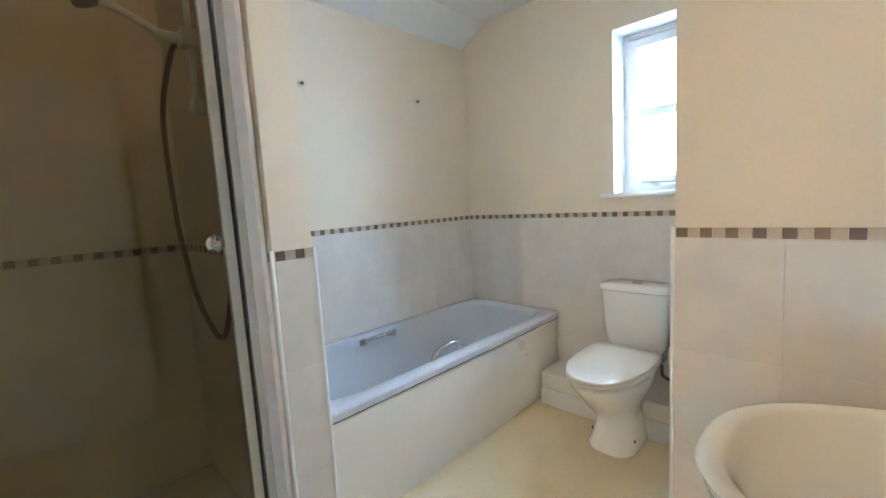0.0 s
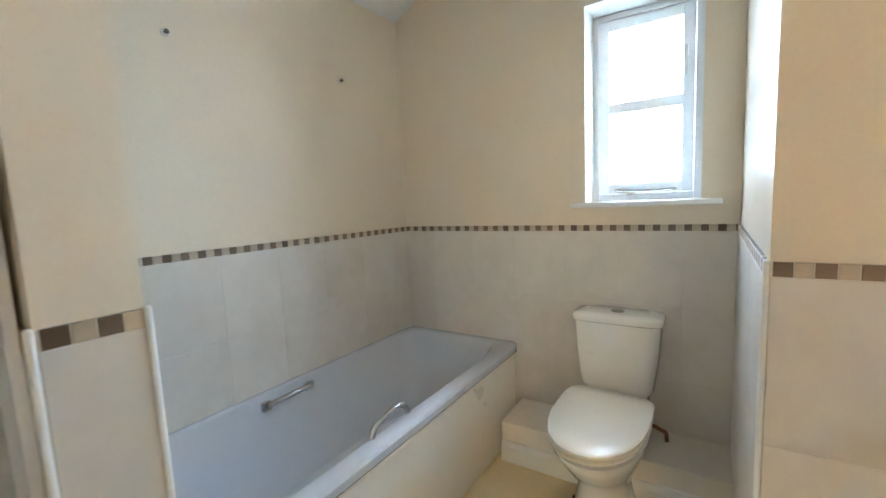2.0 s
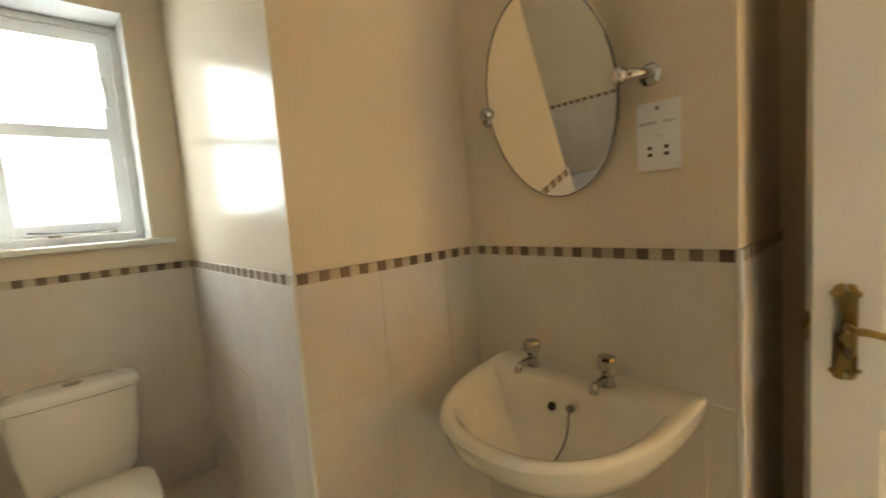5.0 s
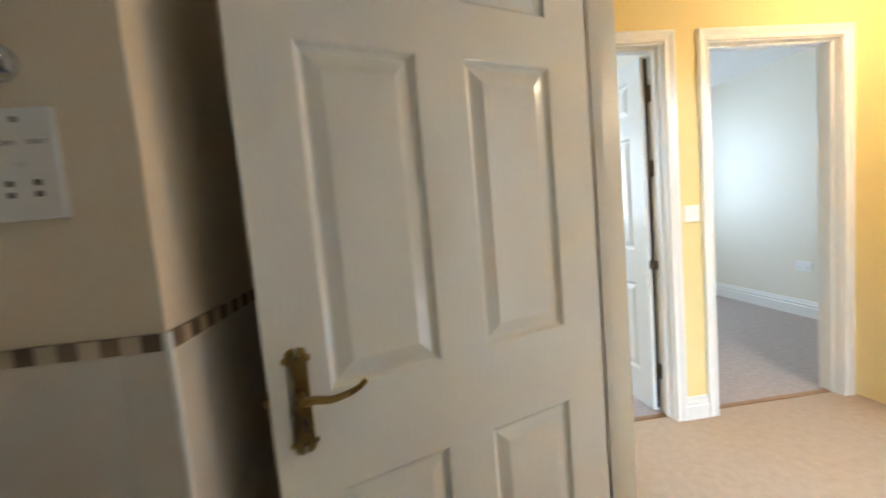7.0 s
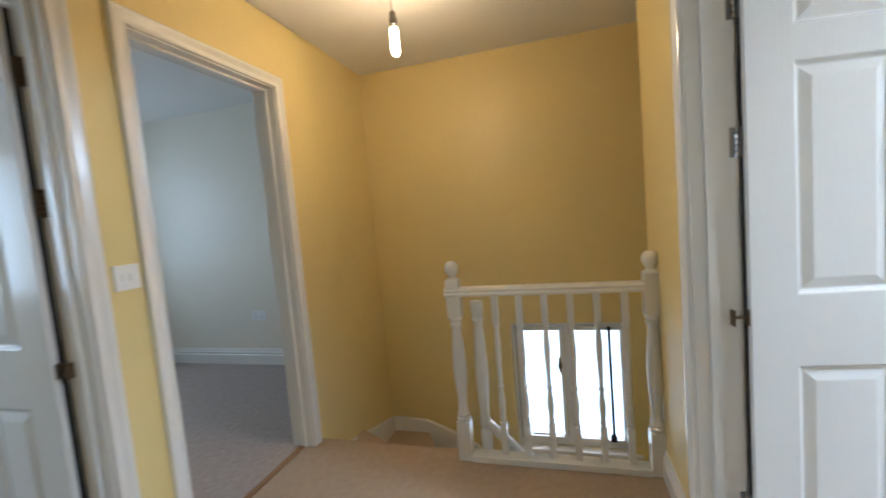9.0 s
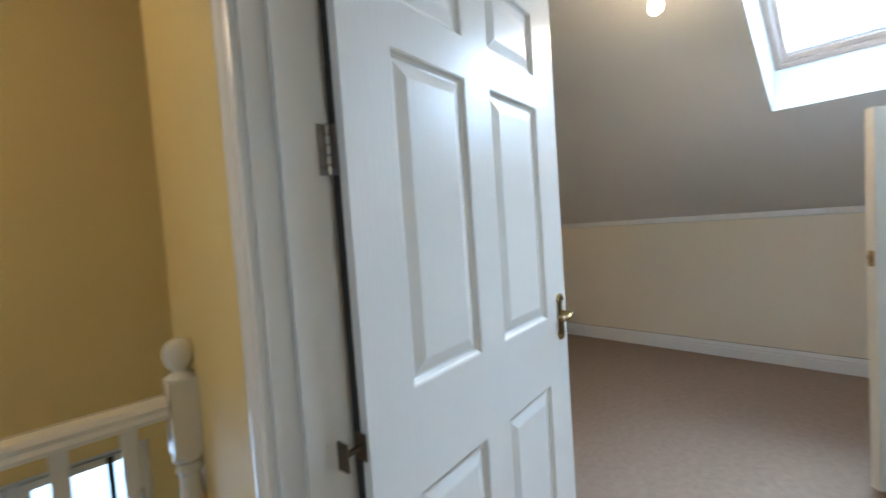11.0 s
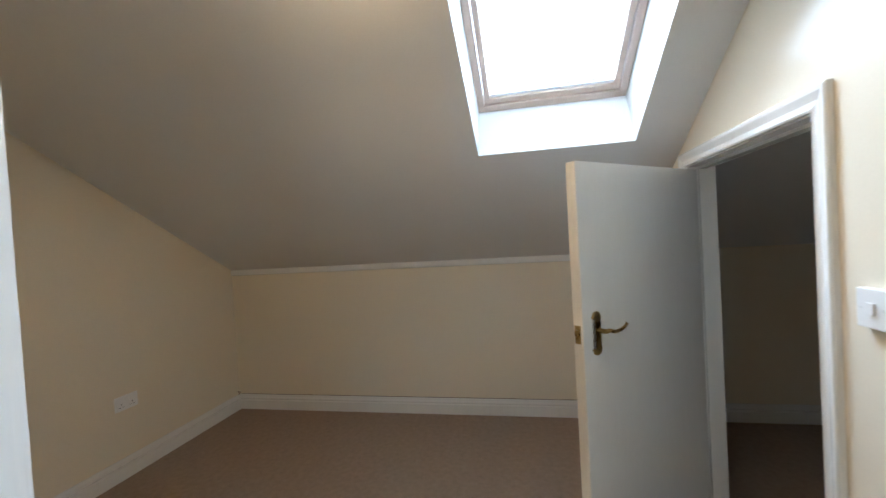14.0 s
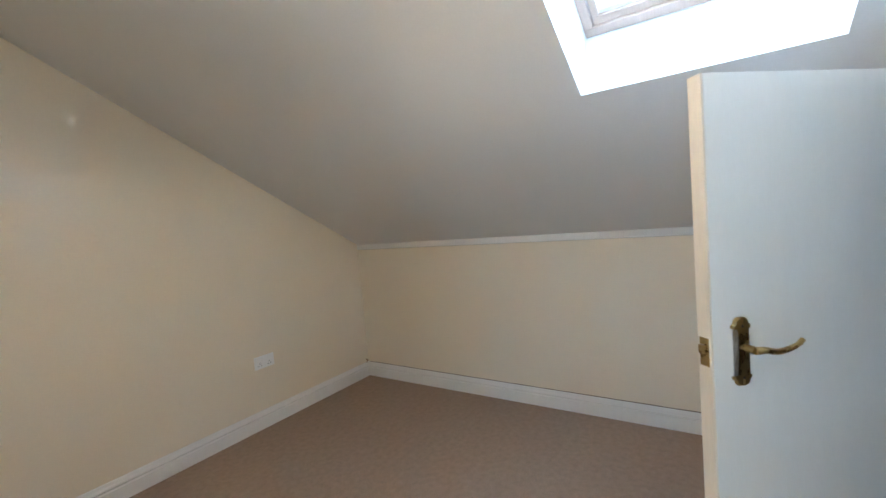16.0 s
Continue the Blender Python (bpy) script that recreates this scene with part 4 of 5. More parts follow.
writing("ONLY", 0.0095, pose(0.025, -0.0105, 0.030, 90, 0, 0), M_INK, sh)

# ---- radiator ----
rad = thing("radiator", pose(-0.815, NORTH, 0.0), "white panel radiator with top grille under the cream wall", "radiator")
RL, R0, R1 = 0.90, 0.19, 0.765
bm = bmesh.new()
loop = []
n = 26
for i in range(n):
    x0 = 0.012 + (RL - 0.024) * i / n
    p = (RL - 0.024) / n
    loop += [(x0, -0.098), (x0 + p * 0.22, -0.098), (x0 + p * 0.34, -0.085), (x0 + p * 0.80, -0.085), (x0 + p * 0.92, -0.098)]
loop += [(RL - 0.012, -0.098), (RL - 0.012, -0.082), (0.012, -0.082)]
def flute(y, k):
    return y if y > -0.084 else -0.0975 + (y + 0.0975) * k


rings(bm, [[(x, flute(y, k), z) for x, y in loop] for z, k in ((R0 + 0.03, 0.0), (R0 + 0.050, 0.75), (R0 + 0.062, 1.0), (R1 - 0.062, 1.0), (R1 - 0.050, 0.75), (R1 - 0.03, 0.0))])
box(bm, 0.005, RL - 0.005, -0.099, -0.080, R1 - 0.032, R1 - 0.004, 0.004)
box(bm, 0.005, RL - 0.005, -0.099, -0.080, R0, R0 + 0.032, 0.004)
part("front_panel", bm, M_RAD, rad)
bm = box(bmesh.new(), 0.005, RL - 0.005, -0.035, -0.020, R0, R1 - 0.004, 0.003)
part("back_panel", bm, M_RAD, rad)
for x0 in (0.0, RL - 0.004):
    part("side_cover", box(bmesh.new(), x0, x0 + 0.004, -0.100, -0.018, R0 + 0.02, R1 + 0.002, 0.0015), M_RAD, rad)
bm = bmesh.new()
box(bm, 0.004, RL - 0.004, -0.100, -0.092, R1 - 0.004, R1 + 0.002)
box(bm, 0.004, RL - 0.004, -0.026, -0.018, R1 - 0.004, R1 + 0.002)
grille = part("top_grille", bm, M_RAD, rad)
me = mesh_of("slat", box(bmesh.new(), 0.020, RL - 0.020, -0.0022, 0.0022, -0.004, 0.0015, 0.001), M_RAD)
for k in range(5):
    b = part("slat", me, None, grille)
    b.location = (0, -0.0835 + 0.0122 * k, R1)
me = mesh_of("cross_bar", box(bmesh.new(), -0.002, 0.002, -0.092, -0.026, -0.006, -0.0005), M_RAD)
for k in range(12):
    b = part("cross_bar", me, None, grille)
    b.location = (0.030 + k * (RL - 0.06) / 11, 0, R1)
part("end_plate", box(bmesh.new(), 0.004, 0.020, -0.098, -0.020, R1 - 0.003, R1 + 0.002), M_RAD, grille)
# plain near-black block: the shade between the panels, put into its colour
part("grille_shade", box(bmesh.new(), 0.022, RL - 0.022, -0.079, -0.036, R0 + 0.05, R1 - 0.018), M_DARK, rad, "dark block below the grille for the shade inside")
for x in (0.12, RL - 0.12):
    part("bracket", box(bmesh.new(), x - 0.02, x + 0.02, -0.022, 0.0, R0 + 0.08, R1 - 0.08), M_RAD, rad)
bm = bmesh.new()
tube(bm, [(0.02, -0.06, R0 + 0.03), (-0.03, -0.06, R0 + 0.03), (-0.03, -0.06, 0.0)], 0.0075, 10)
part("pipe", bm, M_COPPER, rad)


# ---- bath ----
def superloop(cx, cy, a, b, n, z, count=64):
    out = []
    for i in range(count):
        t = 2 * math.pi * i / count
        c, s = math.cos(t), math.sin(t)
        out.append((cx + a * math.copysign(abs(c) ** (2 / n), c), cy + b * math.copysign(abs(s) ** (2 / n), s), z))
    return out


bath = thing("bathtub", pose(-1.07, 1.908, 0), "white acrylic bathtub with chrome grips against the tiled wall", "bathtub")
bm = bmesh.new()
A, B = 0.358, 0.855
rings(bm, [superloop(0, 0, A - 0.004, B - 0.004, 26, 0.460), superloop(0, 0, A, B, 26, 0.488), superloop(0, 0, A - 0.006, B - 0.006, 24, 0.497), superloop(0, 0, A - 0.020, B - 0.02, 18, 0.500),
           superloop(-0.016, 0.012, 0.314, 0.785, 7.5, 0.500), superloop(-0.016, 0.012, 0.304, 0.774, 7, 0.495), superloop(-0.016, 0.012, 0.295, 0.762, 6.5, 0.470), superloop(-0.012, 0.01, 0.272, 0.725, 6, 0.36),
           superloop(0, 0.0, 0.240, 0.66, 4.5, 0.20), superloop(0, 0.0, 0.205, 0.60, 4, 0.125), superloop(0, 0.0, 0.14, 0.50, 3.5, 0.108)], cap0=False)
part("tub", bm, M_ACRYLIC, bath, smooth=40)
bm = bmesh.new()
prof = [(0.336, 0.004), (0.340, 0.06), (0.346, 0.30), (0.346, 0.440), (0.342, 0.452), (0.320, 0.452), (0.320, 0.004)]
rings(bm, [[(x, y, z) for x, z in prof] for y in (-0.855, 0.79)] + [[(x - (d if x > 0.33 else 0), y, z) for x, z in prof] for y, d in ((0.815, 0.003), (0.835, 0.012), (0.848, 0.026))])
part("side_panel", bm, M_PANEL, bath, "cream plastic bath panel")
# black strip filling the joint under the rim, its shade put into the colour
part("panel_gap_shade", box(bmesh.new(), 0.338, 0.3485, -0.85, 0.83, 0.4525, 0.4595), M_DARK, bath)
bm = bmesh.new()
tube(bm, smooth_path([(0.300, -0.215, 0.455), (0.292, -0.205, 0.500), (0.286, -0.180, 0.526), (0.284, -0.125, 0.535), (0.284, -0.060, 0.541), (0.287, -0.032, 0.530), (0.292, -0.018, 0.500), (0.298, -0.012, 0.455)], 4), 0.0105, 12)
part("grip_handle", bm, M_CHROME, bath, "arched chrome grip", smooth=True)
bm = bmesh.new()
tube(bm, smooth_path([(-0.272, -0.20, 0.468), (-0.262, -0.195, 0.476), (-0.252, -0.16, 0.482), (-0.252, -0.04, 0.482), (-0.262, -0.006, 0.476), (-0.272, 0.0, 0.468)], 5), 0.011, 12)
box(bm, -0.284, -0.266, -0.225, -0.185, 0.452, 0.488, 0.006)
box(bm, -0.284, -0.266, -0.015, 0.025, 0.452, 0.488, 0.006)
part("grip_handle", bm, M_CHROME, bath, "straight chrome grip", smooth=True)
bm = bmesh.new()
lathe(bm, [(0.032, 0), (0.031, 0.006), (0.022, 0.012), (0.010, 0.016), (0.001, 0.017)], 20, Matrix.Translation((-0.02, -0.722, 0.385)) @ Matrix.Rotation(-math.pi / 2, 4, "X"))
part("overflow", bm, M_CHROME, bath, "round chrome overflow", smooth=True)
bm = bmesh.new()
lathe(bm, [(0.035, 0.107), (0.034, 0.112), (0.02, 0.113), (0.001, 0.110)], 20, Matrix.Translation((0, -0.40, 0)))
part("waste", bm, M_CHROME, bath, "chrome plug hole", smooth=True)

# ---- boxed-in pipes behind the toilet ----
bm = bmesh.new()
box(bm, -0.706, 0.212, 2.497, BACK - 0.001, 0.001, 0.190, 0.006)
solid("pipe_boxing", bm, M_PANEL, "low cream painted pipe boxing along the back wall", "boxing", kind="structure")
prof = [(0, 0), (0.013, 0), (0.013, 0.075), (0.008, 0.09), (0.006, 0.098), (0, 0.102)]
bm = bmesh.new()
rings(bm, [[(x, 2.497 - d, h) for d, h in prof] for x in (-0.704, 0.211)])
solid("baseboard", bm, M_GLOSS, "white moulded skirting along the pipe boxing", "baseboard")

# ---- toilet ----
wc = thing("toilet", pose(-0.215, 0, 0), "white close-coupled toilet with closed lid below the window", "toilet")


def oval(cy, a, bf, bb, z, n=2.2, count=48, nb=None):
    """Loop about (0, cy): half width a, reach bf to the front and bb to the back."""
    out = []
    for i in range(count):
        t = 2 * math.pi * i / count
        c, s = math.cos(t), math.sin(t)
        e = 2 / (nb if nb and s > 0 else n)
        out.append((a * math.copysign(abs(c) ** e, c), cy + (bb if s > 0 else bf) * math.copysign(abs(s) ** e, s), z))
    return out


bm = bmesh.new()
rings(bm, [oval(2.38, 0.112, 0.142, 0.20, 0.0, 2.8), oval(2.38, 0.114, 0.144, 0.20, 0.02, 2.8), oval(2.385, 0.098, 0.125, 0.20, 0.07, 2.6), oval(2.39, 0.090, 0.122, 0.20, 0.13, 2.5), oval(2.385, 0.096, 0.142, 0.20, 0.18, 2.4),
           oval(2.375, 0.122, 0.200, 0.20, 0.24, 2.3), oval(2.37, 0.150, 0.262, 0.20, 0.31, 2.2), oval(2.365, 0.165, 0.302, 0.21, 0.36, 2.2), oval(2.365, 0.166, 0.308, 0.22, 0.376, 2.2), oval(2.365, 0.150, 0.290, 0.20, 0.386, 2.2)])
part("pan", bm, M_CERAMIC, wc, "white ceramic pan", smooth=50)
bm = bmesh.new()
box(bm, -0.125, 0.125, 2.54, 2.74, 0.33, 0.392, 0.02)
part("pan_shelf", bm, M_CERAMIC, wc, smooth=50)
for nm, z0, z1, k in (("seat", 0.396, 0.413, 1.0), ("lid", 0.4165, 0.436, 1.005)):
    bm = bmesh.new()
    rings(bm, [oval(2.365, a * k, f * k, b, z, 2.3, 48, 5.0) for a, f, b, z in ((0.161, 0.318, 0.168, z0), (0.170, 0.327, 0.175, z0 + 0.005), (0.170, 0.327, 0.175, z1 - 0.006), (0.160, 0.316, 0.166, z1), (0.10, 0.20, 0.10, z1 + 0.003))])
    part(nm, bm, M_SEAT, wc, "closed white plastic " + nm, smooth=50)
for x in (-0.075, 0.075):
    part("seat_hinge", tube(bmesh.new(), [(x - 0.022, 2.548, 0.412), (x + 0.022, 2.548, 0.412)], 0.009, 12), M_SEAT, wc, smooth=True)


def rrect(a, y0, y1, z, n=5.5):
    return [(x, y, z) for x, y, _ in superloop(0, (y0 + y1) / 2, a, (y1 - y0) / 2, n, 0, 40)]


bm = bmesh.new()
rings(bm, [rrect(0.132, 2.610, 2.755, 0.392, 5), rrect(0.148, 2.600, 2.756, 0.42), rrect(0.165, 2.592, 2.757, 0.55), rrect(0.172, 2.588, 2.758, 0.66), rrect(0.173, 2.588, 2.758, 0.700)])
part("cistern", bm, M_CERAMIC, wc, "white ceramic cistern", smooth=50)
bm = bmesh.new()
rings(bm, [rrect(0.174, 2.586, 2.760, 0.701), rrect(0.182, 2.578, 2.762, 0.706), rrect(0.183, 2.577, 2.762, 0.724), rrect(0.176, 2.584, 2.760, 0.734), rrect(0.13, 2.62, 2.75, 0.739)])
part("cistern_lid", bm, M_CERAMIC, wc, "white ceramic cistern lid", smooth=50)
bm = bmesh.new()
lathe(bm, [(0.027, 0.738), (0.027, 0.744), (0.022, 0.747), (0.001, 0.746)], 20, Matrix.Translation((0, 2.665, 0)) @ Matrix.Diagonal((1, 0.75, 1, 1)))
part("flush_button", bm, M_CHROME, wc, "oval chrome flush button", smooth=True)
for x in (-0.108, 0.108):
    bm = bmesh.new()
    lathe(bm, [(0.008, 0), (0.007, 0.004), (0.001, 0.005)], 10, Matrix.Translation((x * 0.93, 2.33, 0.055)) @ Matrix.Rotation(math.copysign(math.pi / 2, x), 4, "Y"))
    part("fixing_cap", bm, M_DARK, wc, "dark floor fixing")
bm = bmesh.new()
tube(bm, smooth_path([(0.118, 2.66, 0.43), (0.12, 2.655, 0.30), (0.128, 2.65, 0.272), (0.150, 2.645, 0.262), (0.185, 2.64, 0.252), (0.196, 2.64, 0.243), (0.198, 2.64, 0.212)], 5), 0.0085, 10)
part("supply_pipe", bm, M_COPPER, wc, "dark copper supply pipe", smooth=True)

# ---- basin ----
basin = thing("basin", pose(0.849, 1.332, -0.036), "ivory ceramic wall basin with two chrome pillar taps", "basin")


def dloop(front, half, back, z, count=56):
    """D outline in local coordinates: -x is out from the wall."""
    out = []
    for i in range(count):
        t = i / (count - 1)
        a = math.pi * (t - 0.5)
        c, s = math.cos(a), math.sin(a)
        fx = -back - (front - back) * (abs(c) ** 0.82)
        out.append((fx, half * math.copysign(abs(s) ** 0.80, s), z))
    return out


bm = bmesh.new()
rings(bm, [dloop(0.16, 0.12, 0.0, 0.60), dloop(0.28, 0.175, 0.0, 0.632), dloop(0.40, 0.246, 0.0, 0.69), dloop(0.460, 0.279, 0.0, 0.752), dloop(0.472, 0.284, 0.0, 0.785), dloop(0.476, 0.288, 0.0, 0.797), dloop(0.470, 0.283, 0.003, 0.806),
           dloop(0.460, 0.274, 0.006, 0.808), dloop(0.437, 0.246, 0.120, 0.803), dloop(0.428, 0.238, 0.126, 0.795), dloop(0.412, 0.222, 0.134, 0.765), dloop(0.386, 0.190, 0.150, 0.715), dloop(0.350, 0.130, 0.190, 0.678), dloop(0.315, 0.040, 0.262, 0.664)])
for v in bm.verts:
    v.co.z += 0.050 * min(v.co.x + 0.06, 0.0)
part("bowl", bm, M_IVORY, basin, "ivory ceramic bowl", smooth=50)
bm = bmesh.new()
lathe(bm, [(0.034, 0.664), (0.033, 0.670), (0.024, 0.671), (0.022, 0.662), (0.001, 0.660)], 20, Matrix.Translation((-0.290, 0, -0.0115)))
part("waste", bm, M_CHROME, basin, "chrome plug hole", smooth=True)
bm = bmesh.new()
lathe(bm, [(0.011, 0), (0.011, 0.004), (0.001, 0.003)], 14, Matrix.Translation((-0.149, 0.030, 0.742)) @ Matrix.Rotation(-math.radians(65), 4, "Y"))
part("overflow", bm, M_DARK, basin, "dark oval overflow hole")
bm = bmesh.new()
lathe(bm, [(0.010, 0), (0.010, 0.006), (0.001, 0.006)], 12, Matrix.Translation((-0.150, -0.025, 0.752)) @ Matrix.Rotation(-math.radians(65), 4, "Y"))
tube(bm, smooth_path([(-0.158, -0.025, 0.752), (-0.164, -0.026, 0.735), (-0.172, -0.028, 0.712), (-0.188, -0.031, 0.694), (-0.215, -0.035, 0.680), (-0.255, -0.038, 0.668)], 4), 0.0026, 6)
part("plug_chain", bm, M_STEEL, basin, "thin plug chain")
for yy in (0.134, -0.088):
    bm = bmesh.new()
    mt = Matrix.Translation((-0.080, yy, 0))
    lathe(bm, [(0.022, 0.806), (0.022, 0.811), (0.016, 0.815), (0.0155, 0.832), (0.011, 0.836), (0.010, 0.840)], 18, mt)
    tube(bm, smooth_path([(-0.080, yy, 0.823), (-0.108, yy, 0.827), (-0.138, yy, 0.826), (-0.148, yy, 0.820), (-0.150, yy, 0.809)], 4), 0.0105, 12)
    tap = part("tap", bm, M_CHROME, basin, "chrome pillar tap", smooth=True)
    bm = bmesh.new()
    lathe(bm, [(0.012, 0.839), (0.020, 0.843), (0.024, 0.852), (0.0245, 0.874), (0.022, 0.882), (0.011, 0.885), (0.001, 0.885)], 8, mt)
    part("tap_head", bm, M_CHROME, tap, "faceted chrome tap head")

# ---- mirror ----
mir = thing("mirror", pose(0.79, 1.394, 1.511), "frameless oval tilting mirror on chrome wall arms", "mirror")
bm = bmesh.new()
n = 72
def ell(k, x):
    return [(x, (0.192 * k) * math.cos(2 * math.pi * i / n), (0.265 * k) * math.sin(2 * math.pi * i / n)) for i in range(n)]
rings(bm, [ell(1.0, 0.004), ell(1.0, 0.0), ell(0.985, -0.0015)])
TILT = Matrix.Rotation(radians(-12), 4, "Y")
part("glass", bm, M_MIRROR, mir, "silvered oval glass", smooth=20).matrix_local = TILT
part("backing", rings(bmesh.new(), [ell(0.97, 0.0045), ell(0.97, 0.010)]), M_DARK, mir).matrix_local = TILT
part("rim", rings(bmesh.new(), [ell(1.0, 0.005), ell(1.012, 0.004), ell(1.012, -0.001), ell(1.0, -0.0012)], cap0=False, cap1=False), M_STEEL, mir, "thin dark bevelled edge").matrix_local = TILT
for s in (1, -1):
    bm = bmesh.new()
    lathe(bm, [(0.001, -0.020), (0.011, -0.017), (0.018, -0.008), (0.020, 0.0), (0.018, 0.008), (0.011, 0.017), (0.001, 0.020)], 18, Matrix.Translation((-0.004, s * 0.200, 0)))
    tube(bm, smooth_path([(0.0, s * 0.205, 0), (0.008, s * 0.226, 0), (0.030, s * 0.240, 0), (0.050, s * 0.244, 0), (0.059, s * 0.244, 0)], 5), [0.012] * 16 + [0.013] * 5, 12)
    lathe(bm, [(0.026, 0), (0.026, 0.006), (0.018, 0.014), (0.011, 0.018)], 20, Matrix.Translation((0.060, s * 0.244, 0)) @ Matrix.Rotation(-math.pi / 2, 4, "Y"))
    part("arm", bm, M_CHROME, mir, "chrome wall arm with ball joint", smooth=True)

# ---- shower ----
shw = thing("shower_enclosure", None, "glazed shower enclosure with pale metal frame in an alcove", "shower")
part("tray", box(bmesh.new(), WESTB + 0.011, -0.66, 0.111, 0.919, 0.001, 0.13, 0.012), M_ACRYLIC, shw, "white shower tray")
SX = -0.70
for nm, a in (("wall_post", (SX - 0.022, SX + 0.022, 0.884, 0.918)), ("door_stile", (SX - 0.014, SX + 0.014, 0.846, 0.874)), ("wall_post", (SX - 0.022, SX + 0.022, 0.112, 0.144))):
    part(nm, box(bmesh.new(), *a, 0.131, 1.98, 0.004), M_ALU, shw, "pale aluminium post")
part("wall_profile", box(bmesh.new(), SX + 0.0225, -0.594, 0.9075, 0.9215, 0.131, 2.06, 0.003), M_PROFILE, shw, "wide pale grey wall profile")
part("seal", box(bmesh.new(), SX - 0.006, SX + 0.008, 0.8745, 0.8835, 0.14, 1.97), M_RUBBER, shw, "black door seal")
for z0 in (0.131, 1.945):
    part("rail", box(bmesh.new(), SX - 0.020, SX + 0.020, 0.145, 0.8455, z0, z0 + 0.035, 0.004), M_ALU, shw)
part("glass", box(bmesh.new(), SX - 0.003, SX + 0.003, 0.145, 0.845, 0.167, 1.944), M_SHOWERGLASS, shw, "clear shower glass")
bm = bmesh.new()
lathe(bm, [(0.008, 0.003), (0.009, 0.014), (0.018, 0.020), (0.0235, 0.030), (0.0235, 0.040), (0.017, 0.048), (0.008, 0.050), (0.001, 0.0495)], 20, Matrix.Translation((SX, 0.815, 1.143)) @ Matrix.Rotation(math.pi / 2, 4, "Y"))
part("knob", bm, M_CHROME, shw, "round chrome door knob", smooth=True)
sr = thing("shower_set", Matrix.Translation((-0.91, 0, 0)), "white riser rail shower with handset and dull metal hose", "shower")
bm = bmesh.new()
tube(bm, [(0, 0.885, 1.535), (0, 0.885, 2.10)], 0.010, 12)
part("riser_rail", bm, M_WHITE_PLASTIC, sr, "white riser rail", smooth=True)
for z in (1.562, 2.08):
    bm = bmesh.new()
    box(bm, -0.024, 0.024, 0.868, 0.929, z - 0.024, z + 0.024, 0.009)
    tube(bm, [(-0.022, 0.885, z), (-0.075, 0.880, z + 0.004)], [0.009, 0.006], 10)
    part("bracket", bm, M_WHITE_PLASTIC, sr, smooth=True)
bm = bmesh.new()
box(bm, -0.030, 0.028, 0.858, 0.908, 1.735, 1.790, 0.010)
tube(bm, [(-0.020, 0.872, 1.765), (-0.070, 0.850, 1.783), (-0.112, 0.838, 1.798)], [0.018, 0.016, 0.019], 12)
part("slider", bm, M_WHITE_PLASTIC, sr, smooth=True)
bm = bmesh.new()
tube(bm, smooth_path([(-0.105, 0.862, 1.775), (-0.112, 0.838, 1.798), (-0.122, 0.780, 1.832), (-0.132, 0.725, 1.860), (-0.136, 0.695, 1.870)], 4), [0.012] * 12 + [0.015] * 5, 12)
hs = part("handset", bm, M_WHITE_PLASTIC, sr, "white shower handset", smooth=True)
bm = bmesh.new()
lathe(bm, [(0.001, 0.02), (0.030, 0.018), (0.042, 0.008), (0.043, -0.008), (0.038, -0.012), (0.001, -0.013)], 22, Matrix.Translation((-0.138, 0.668, 1.868)) @ Matrix.Rotation(radians(25), 4, "X"))
part("spray_head", bm, M_BRONZE, hs, "dark spray face", smooth=True)
bm = bmesh.new()
path = smooth_path([(-0.100, 0.868, 1.768), (-0.085, 0.850, 1.735), (-0.151, 0.840, 1.656), (-0.225, 0.840, 1.580), (-0.247, 0.840, 1.468), (-0.242, 0.840, 1.330), (-0.221, 0.840, 1.190), (-0.168, 0.840, 1.071), (-0.103, 0.840, 0.959), (0.005, 0.840, 0.877),
                    (0.075, 0.846, 0.838), (0.108, 0.858, 0.862), (0.138, 0.870, 0.960), (0.142, 0.872, 1.040), (0.135, 0.880, 1.105)], 8)
tube(bm, path, 0.0085, 10)
part("hose", bm, M_HOSE, sr, "ribbed metal hose", smooth=True)
bm = bmesh.new()
lathe(bm, [(0.045, 0), (0.044, 0.008), (0.030, 0.014), (0.026, 0.045), (0.001, 0.048)], 22, Matrix.Translation((0.125, 0.9215, 1.135)) @ Matrix.Rotation(math.pi / 2, 4, "X"))
part("shower_valve", bm, M_CHROME, sr, "round chrome valve", smooth=True)

# ---- wall screws ----
for y, z in ((1.522, 1.850), (2.304, 1.858)):
    s = thing("wall_screw", pose(WESTB, y, z, 0, 90, 0), "dark metal screw and plug in cream wall", "screw", "wall screws")
    part("plug", lathe(bmesh.new(), [(0.014, 0.0), (0.013, 0.0015), (0.001, 0.002)], 12), M_GROUT, s)
    part("head", lathe(bmesh.new(), [(0.004, 0.0), (0.004, 0.012), (0.0085, 0.014), (0.008, 0.017), (0.001, 0.018)], 12), M_SCREW, s)

# ---- wall tiling: large stone tiles, mosaic border, plastic edge trims ----
TILE_T, G = 0.008, 0.0014
_tile_cache = {}


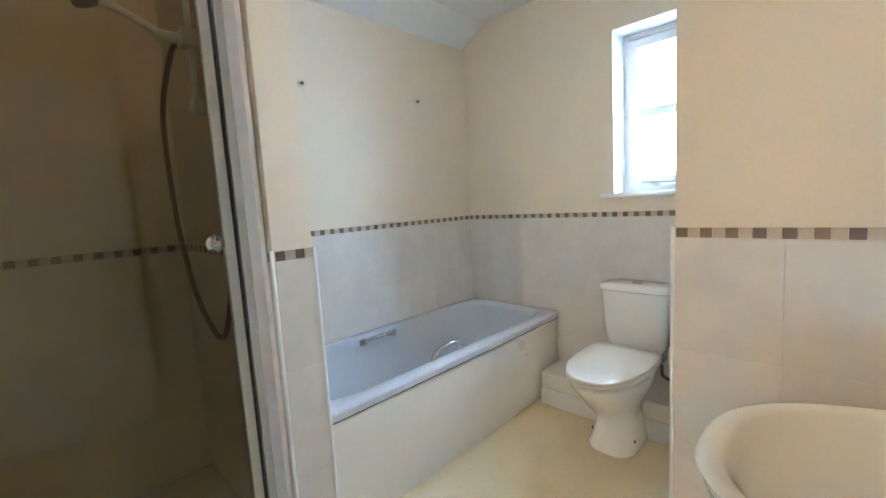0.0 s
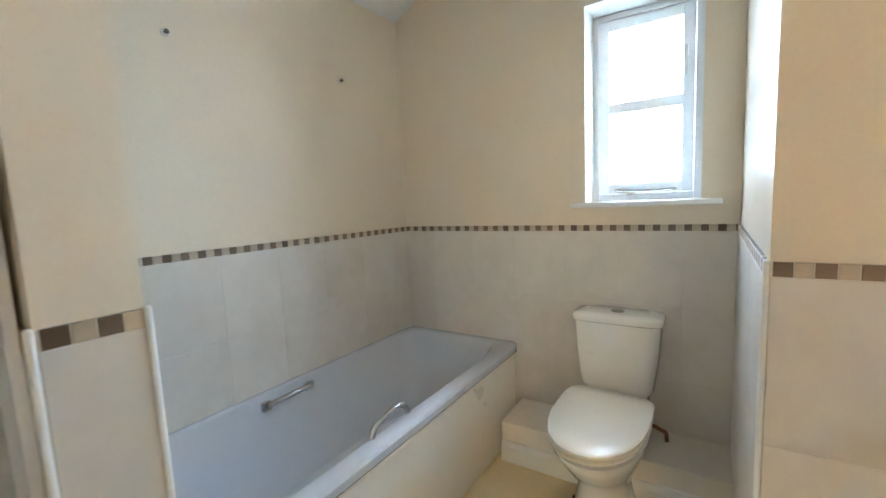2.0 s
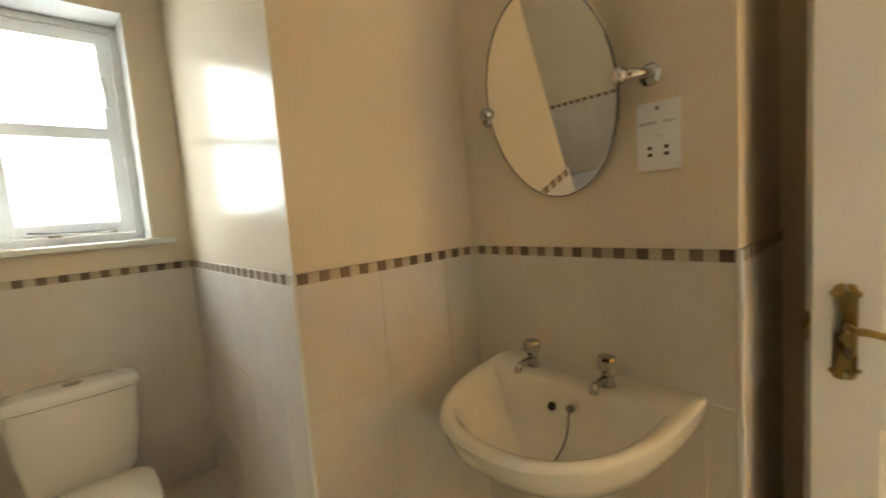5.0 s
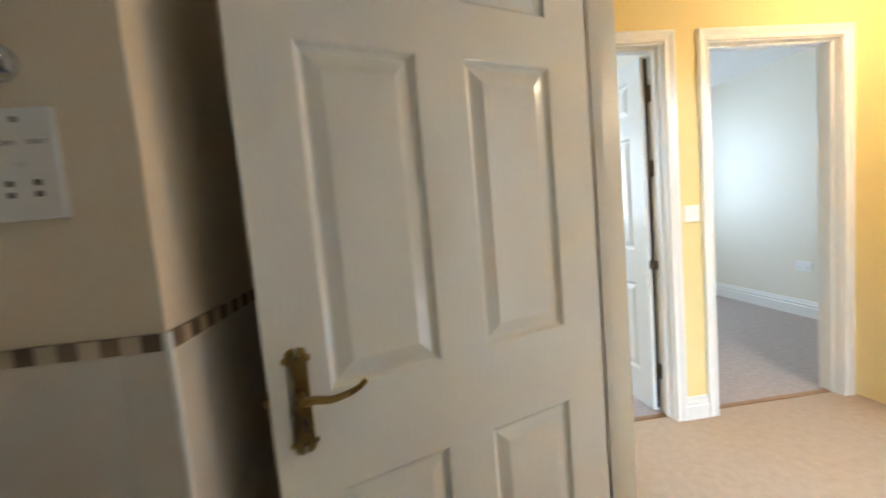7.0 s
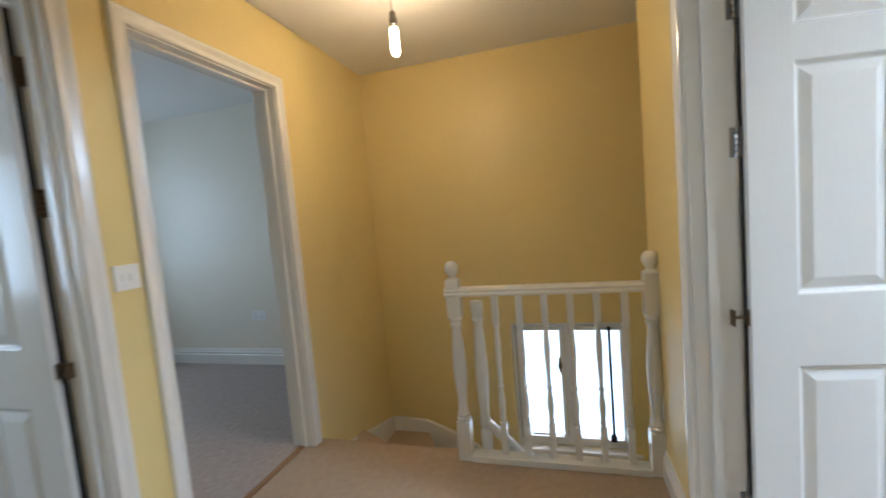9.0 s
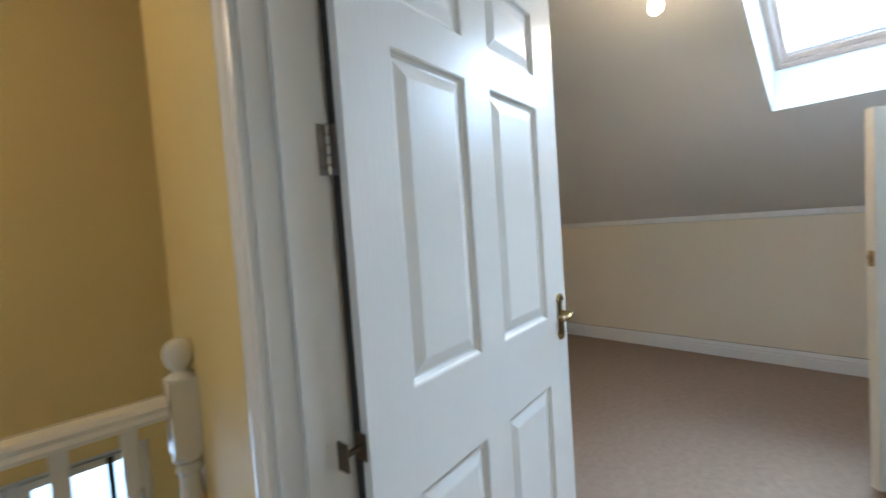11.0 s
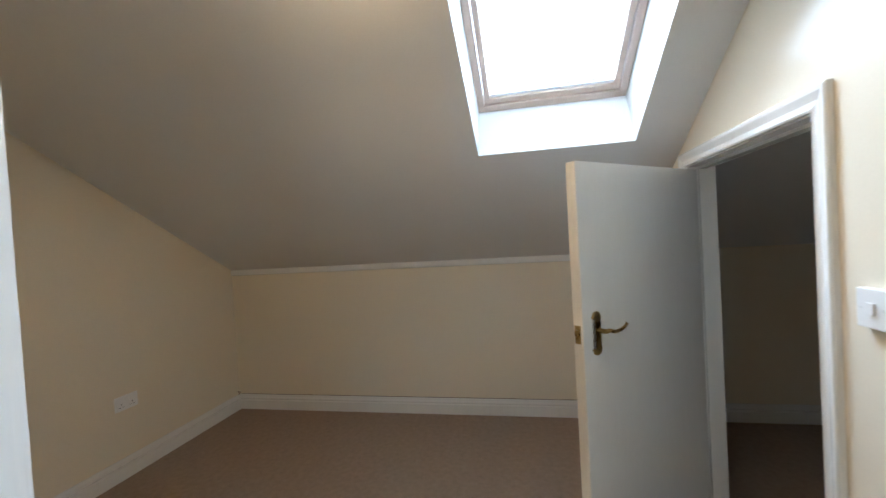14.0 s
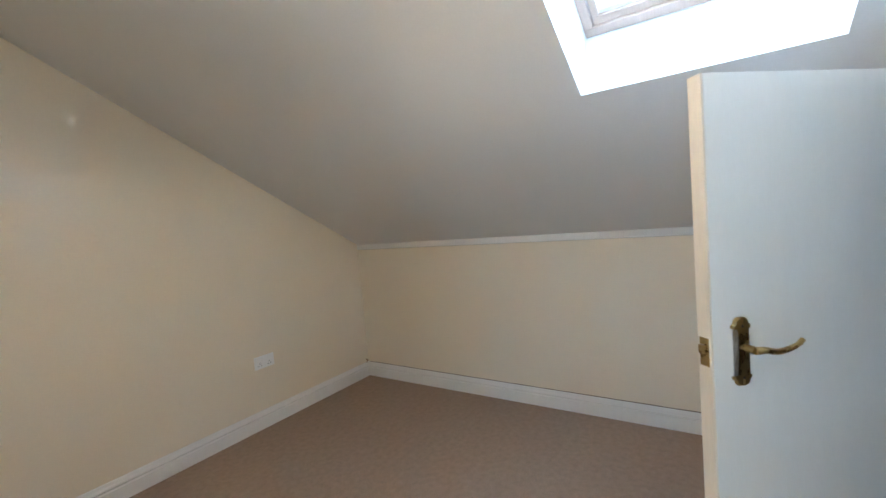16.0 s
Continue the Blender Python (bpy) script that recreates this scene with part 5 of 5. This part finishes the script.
def slab_mesh(kind, w, h, mat, t=TILE_T):
    key = (kind, round(w, 3), round(h, 3))
    if key not in _tile_cache:
        bm = bmesh.new()
        e = min(0.0009, w * 0.2)
        rings(bm, [[(0, 0, 0), (w, 0, 0), (w, 0, h), (0, 0, h)], [(0, -t + e, 0), (w, -t + e, 0), (w, -t + e, h), (0, -t + e, h)], [(e, -t, e), (w - e, -t, e), (w - e, -t, h - e), (e, -t, h - e)]], cap0=False)
        _tile_cache[key] = mesh_of(kind, bm, mat)
    return _tile_cache[key]


def tiling(host, x, y, angle, length, start=0.0, cut0=0.25, z_low=0.0):
    """Tiles a wall run of that length; local x along it, -y out of the wall; cut0: width of the first tile."""
    base = pose(x, y, 0, 0, 0, angle)
    inv = host.matrix_world.inverted()
    bed = new("tile_bed", mesh_of("tile_bed", box(bmesh.new(), 0, length, -0.0070, -0.0002, z_low, 1.108), M_GROUT))
    bed.parent, bed.matrix_local = host, inv @ base
    us, u = [0.0], min(cut0, length)
    while u < length - 0.02:
        us.append(u)
        u += 0.25
    us.append(length)
    rows = [(-0.05, 0.097), (0.097, 0.427), (0.427, 0.757), (0.757, 1.080)]
    for u0, u1 in zip(us, us[1:]):
        for z0, z1 in rows:
            z0 = max(z0, z_low)
            if z1 - z0 < 0.02:
                continue
            ob = new("tile", slab_mesh("tile", u1 - u0 - G, z1 - z0 - G, M_TILE))
            ob.parent, ob.matrix_local = host, inv @ base @ Matrix.Translation((u0 + G / 2, 0, z0 + G / 2))
    u, k = 0.004, int(start)
    while u < length - 0.006:
        w = min(0.0285 if k % 2 else 0.0265, length - 0.003 - u)
        ob = new("mosaic_square", slab_mesh("mosaic_dark" if k % 2 else "mosaic_light", w, 0.0265, M_MOSAIC_D if k % 2 else M_MOSAIC_L, 0.0085))
        ob.parent, ob.matrix_local = host, inv @ base @ Matrix.Translation((u, 0, 1.0815))
        u += w + 0.0015
        k += 1


tiling(wall_bath_west, WESTB, 1.05, 90, BACK - 1.05, 0, 0.07, 0.46)
tiling(wall_bath_back, WESTB, BACK, 0, 0.213 - WESTB, 1, 0.20)
tiling(wall_bath_pier, 0.213, BACK, -90, BACK - 1.746, 0, 0.13)
tiling(wall_bath_pier, 0.213, 1.746, 0, 0.85 - 0.213, 1, 0.243)
tiling(wall_bath_basin, 0.85, 1.746, -90, 1.746 - 0.985, 0, 0.20)
tiling(wall_bath_basin, 0.85, 0.985, 0, 0.49, 1, 0.22)
tiling(wall_shower, -0.575, 0.93, 90, 0.12, 1, 0.12)
tiling(wall_shower, WESTB, 0.93, 0, 0.855, 0, 0.22)
tiling(wall_bath_west, WESTB, 0.10, 90, 0.83, 1, 0.20)
tiling(wall_bath_south, -0.575, 0.10, 180, 0.855, 0, 0.2)


def edge_trim(x, y, z1=1.112):
    bm = bmesh.new()
    lathe(bm, [(0.0055, 0.0), (0.0055, z1 - 0.003), (0.003, z1)], 10, Matrix.Translation((x, y, 0)))
    solid("trim_tile_edge", bm, M_WHITE_PLASTIC, "white plastic tile edge trim", "trim", smooth=True)


edge_trim(0.207, 1.740)
edge_trim(0.844, 0.979)
edge_trim(-0.569, 1.052)
edge_trim(-0.569, 0.924)
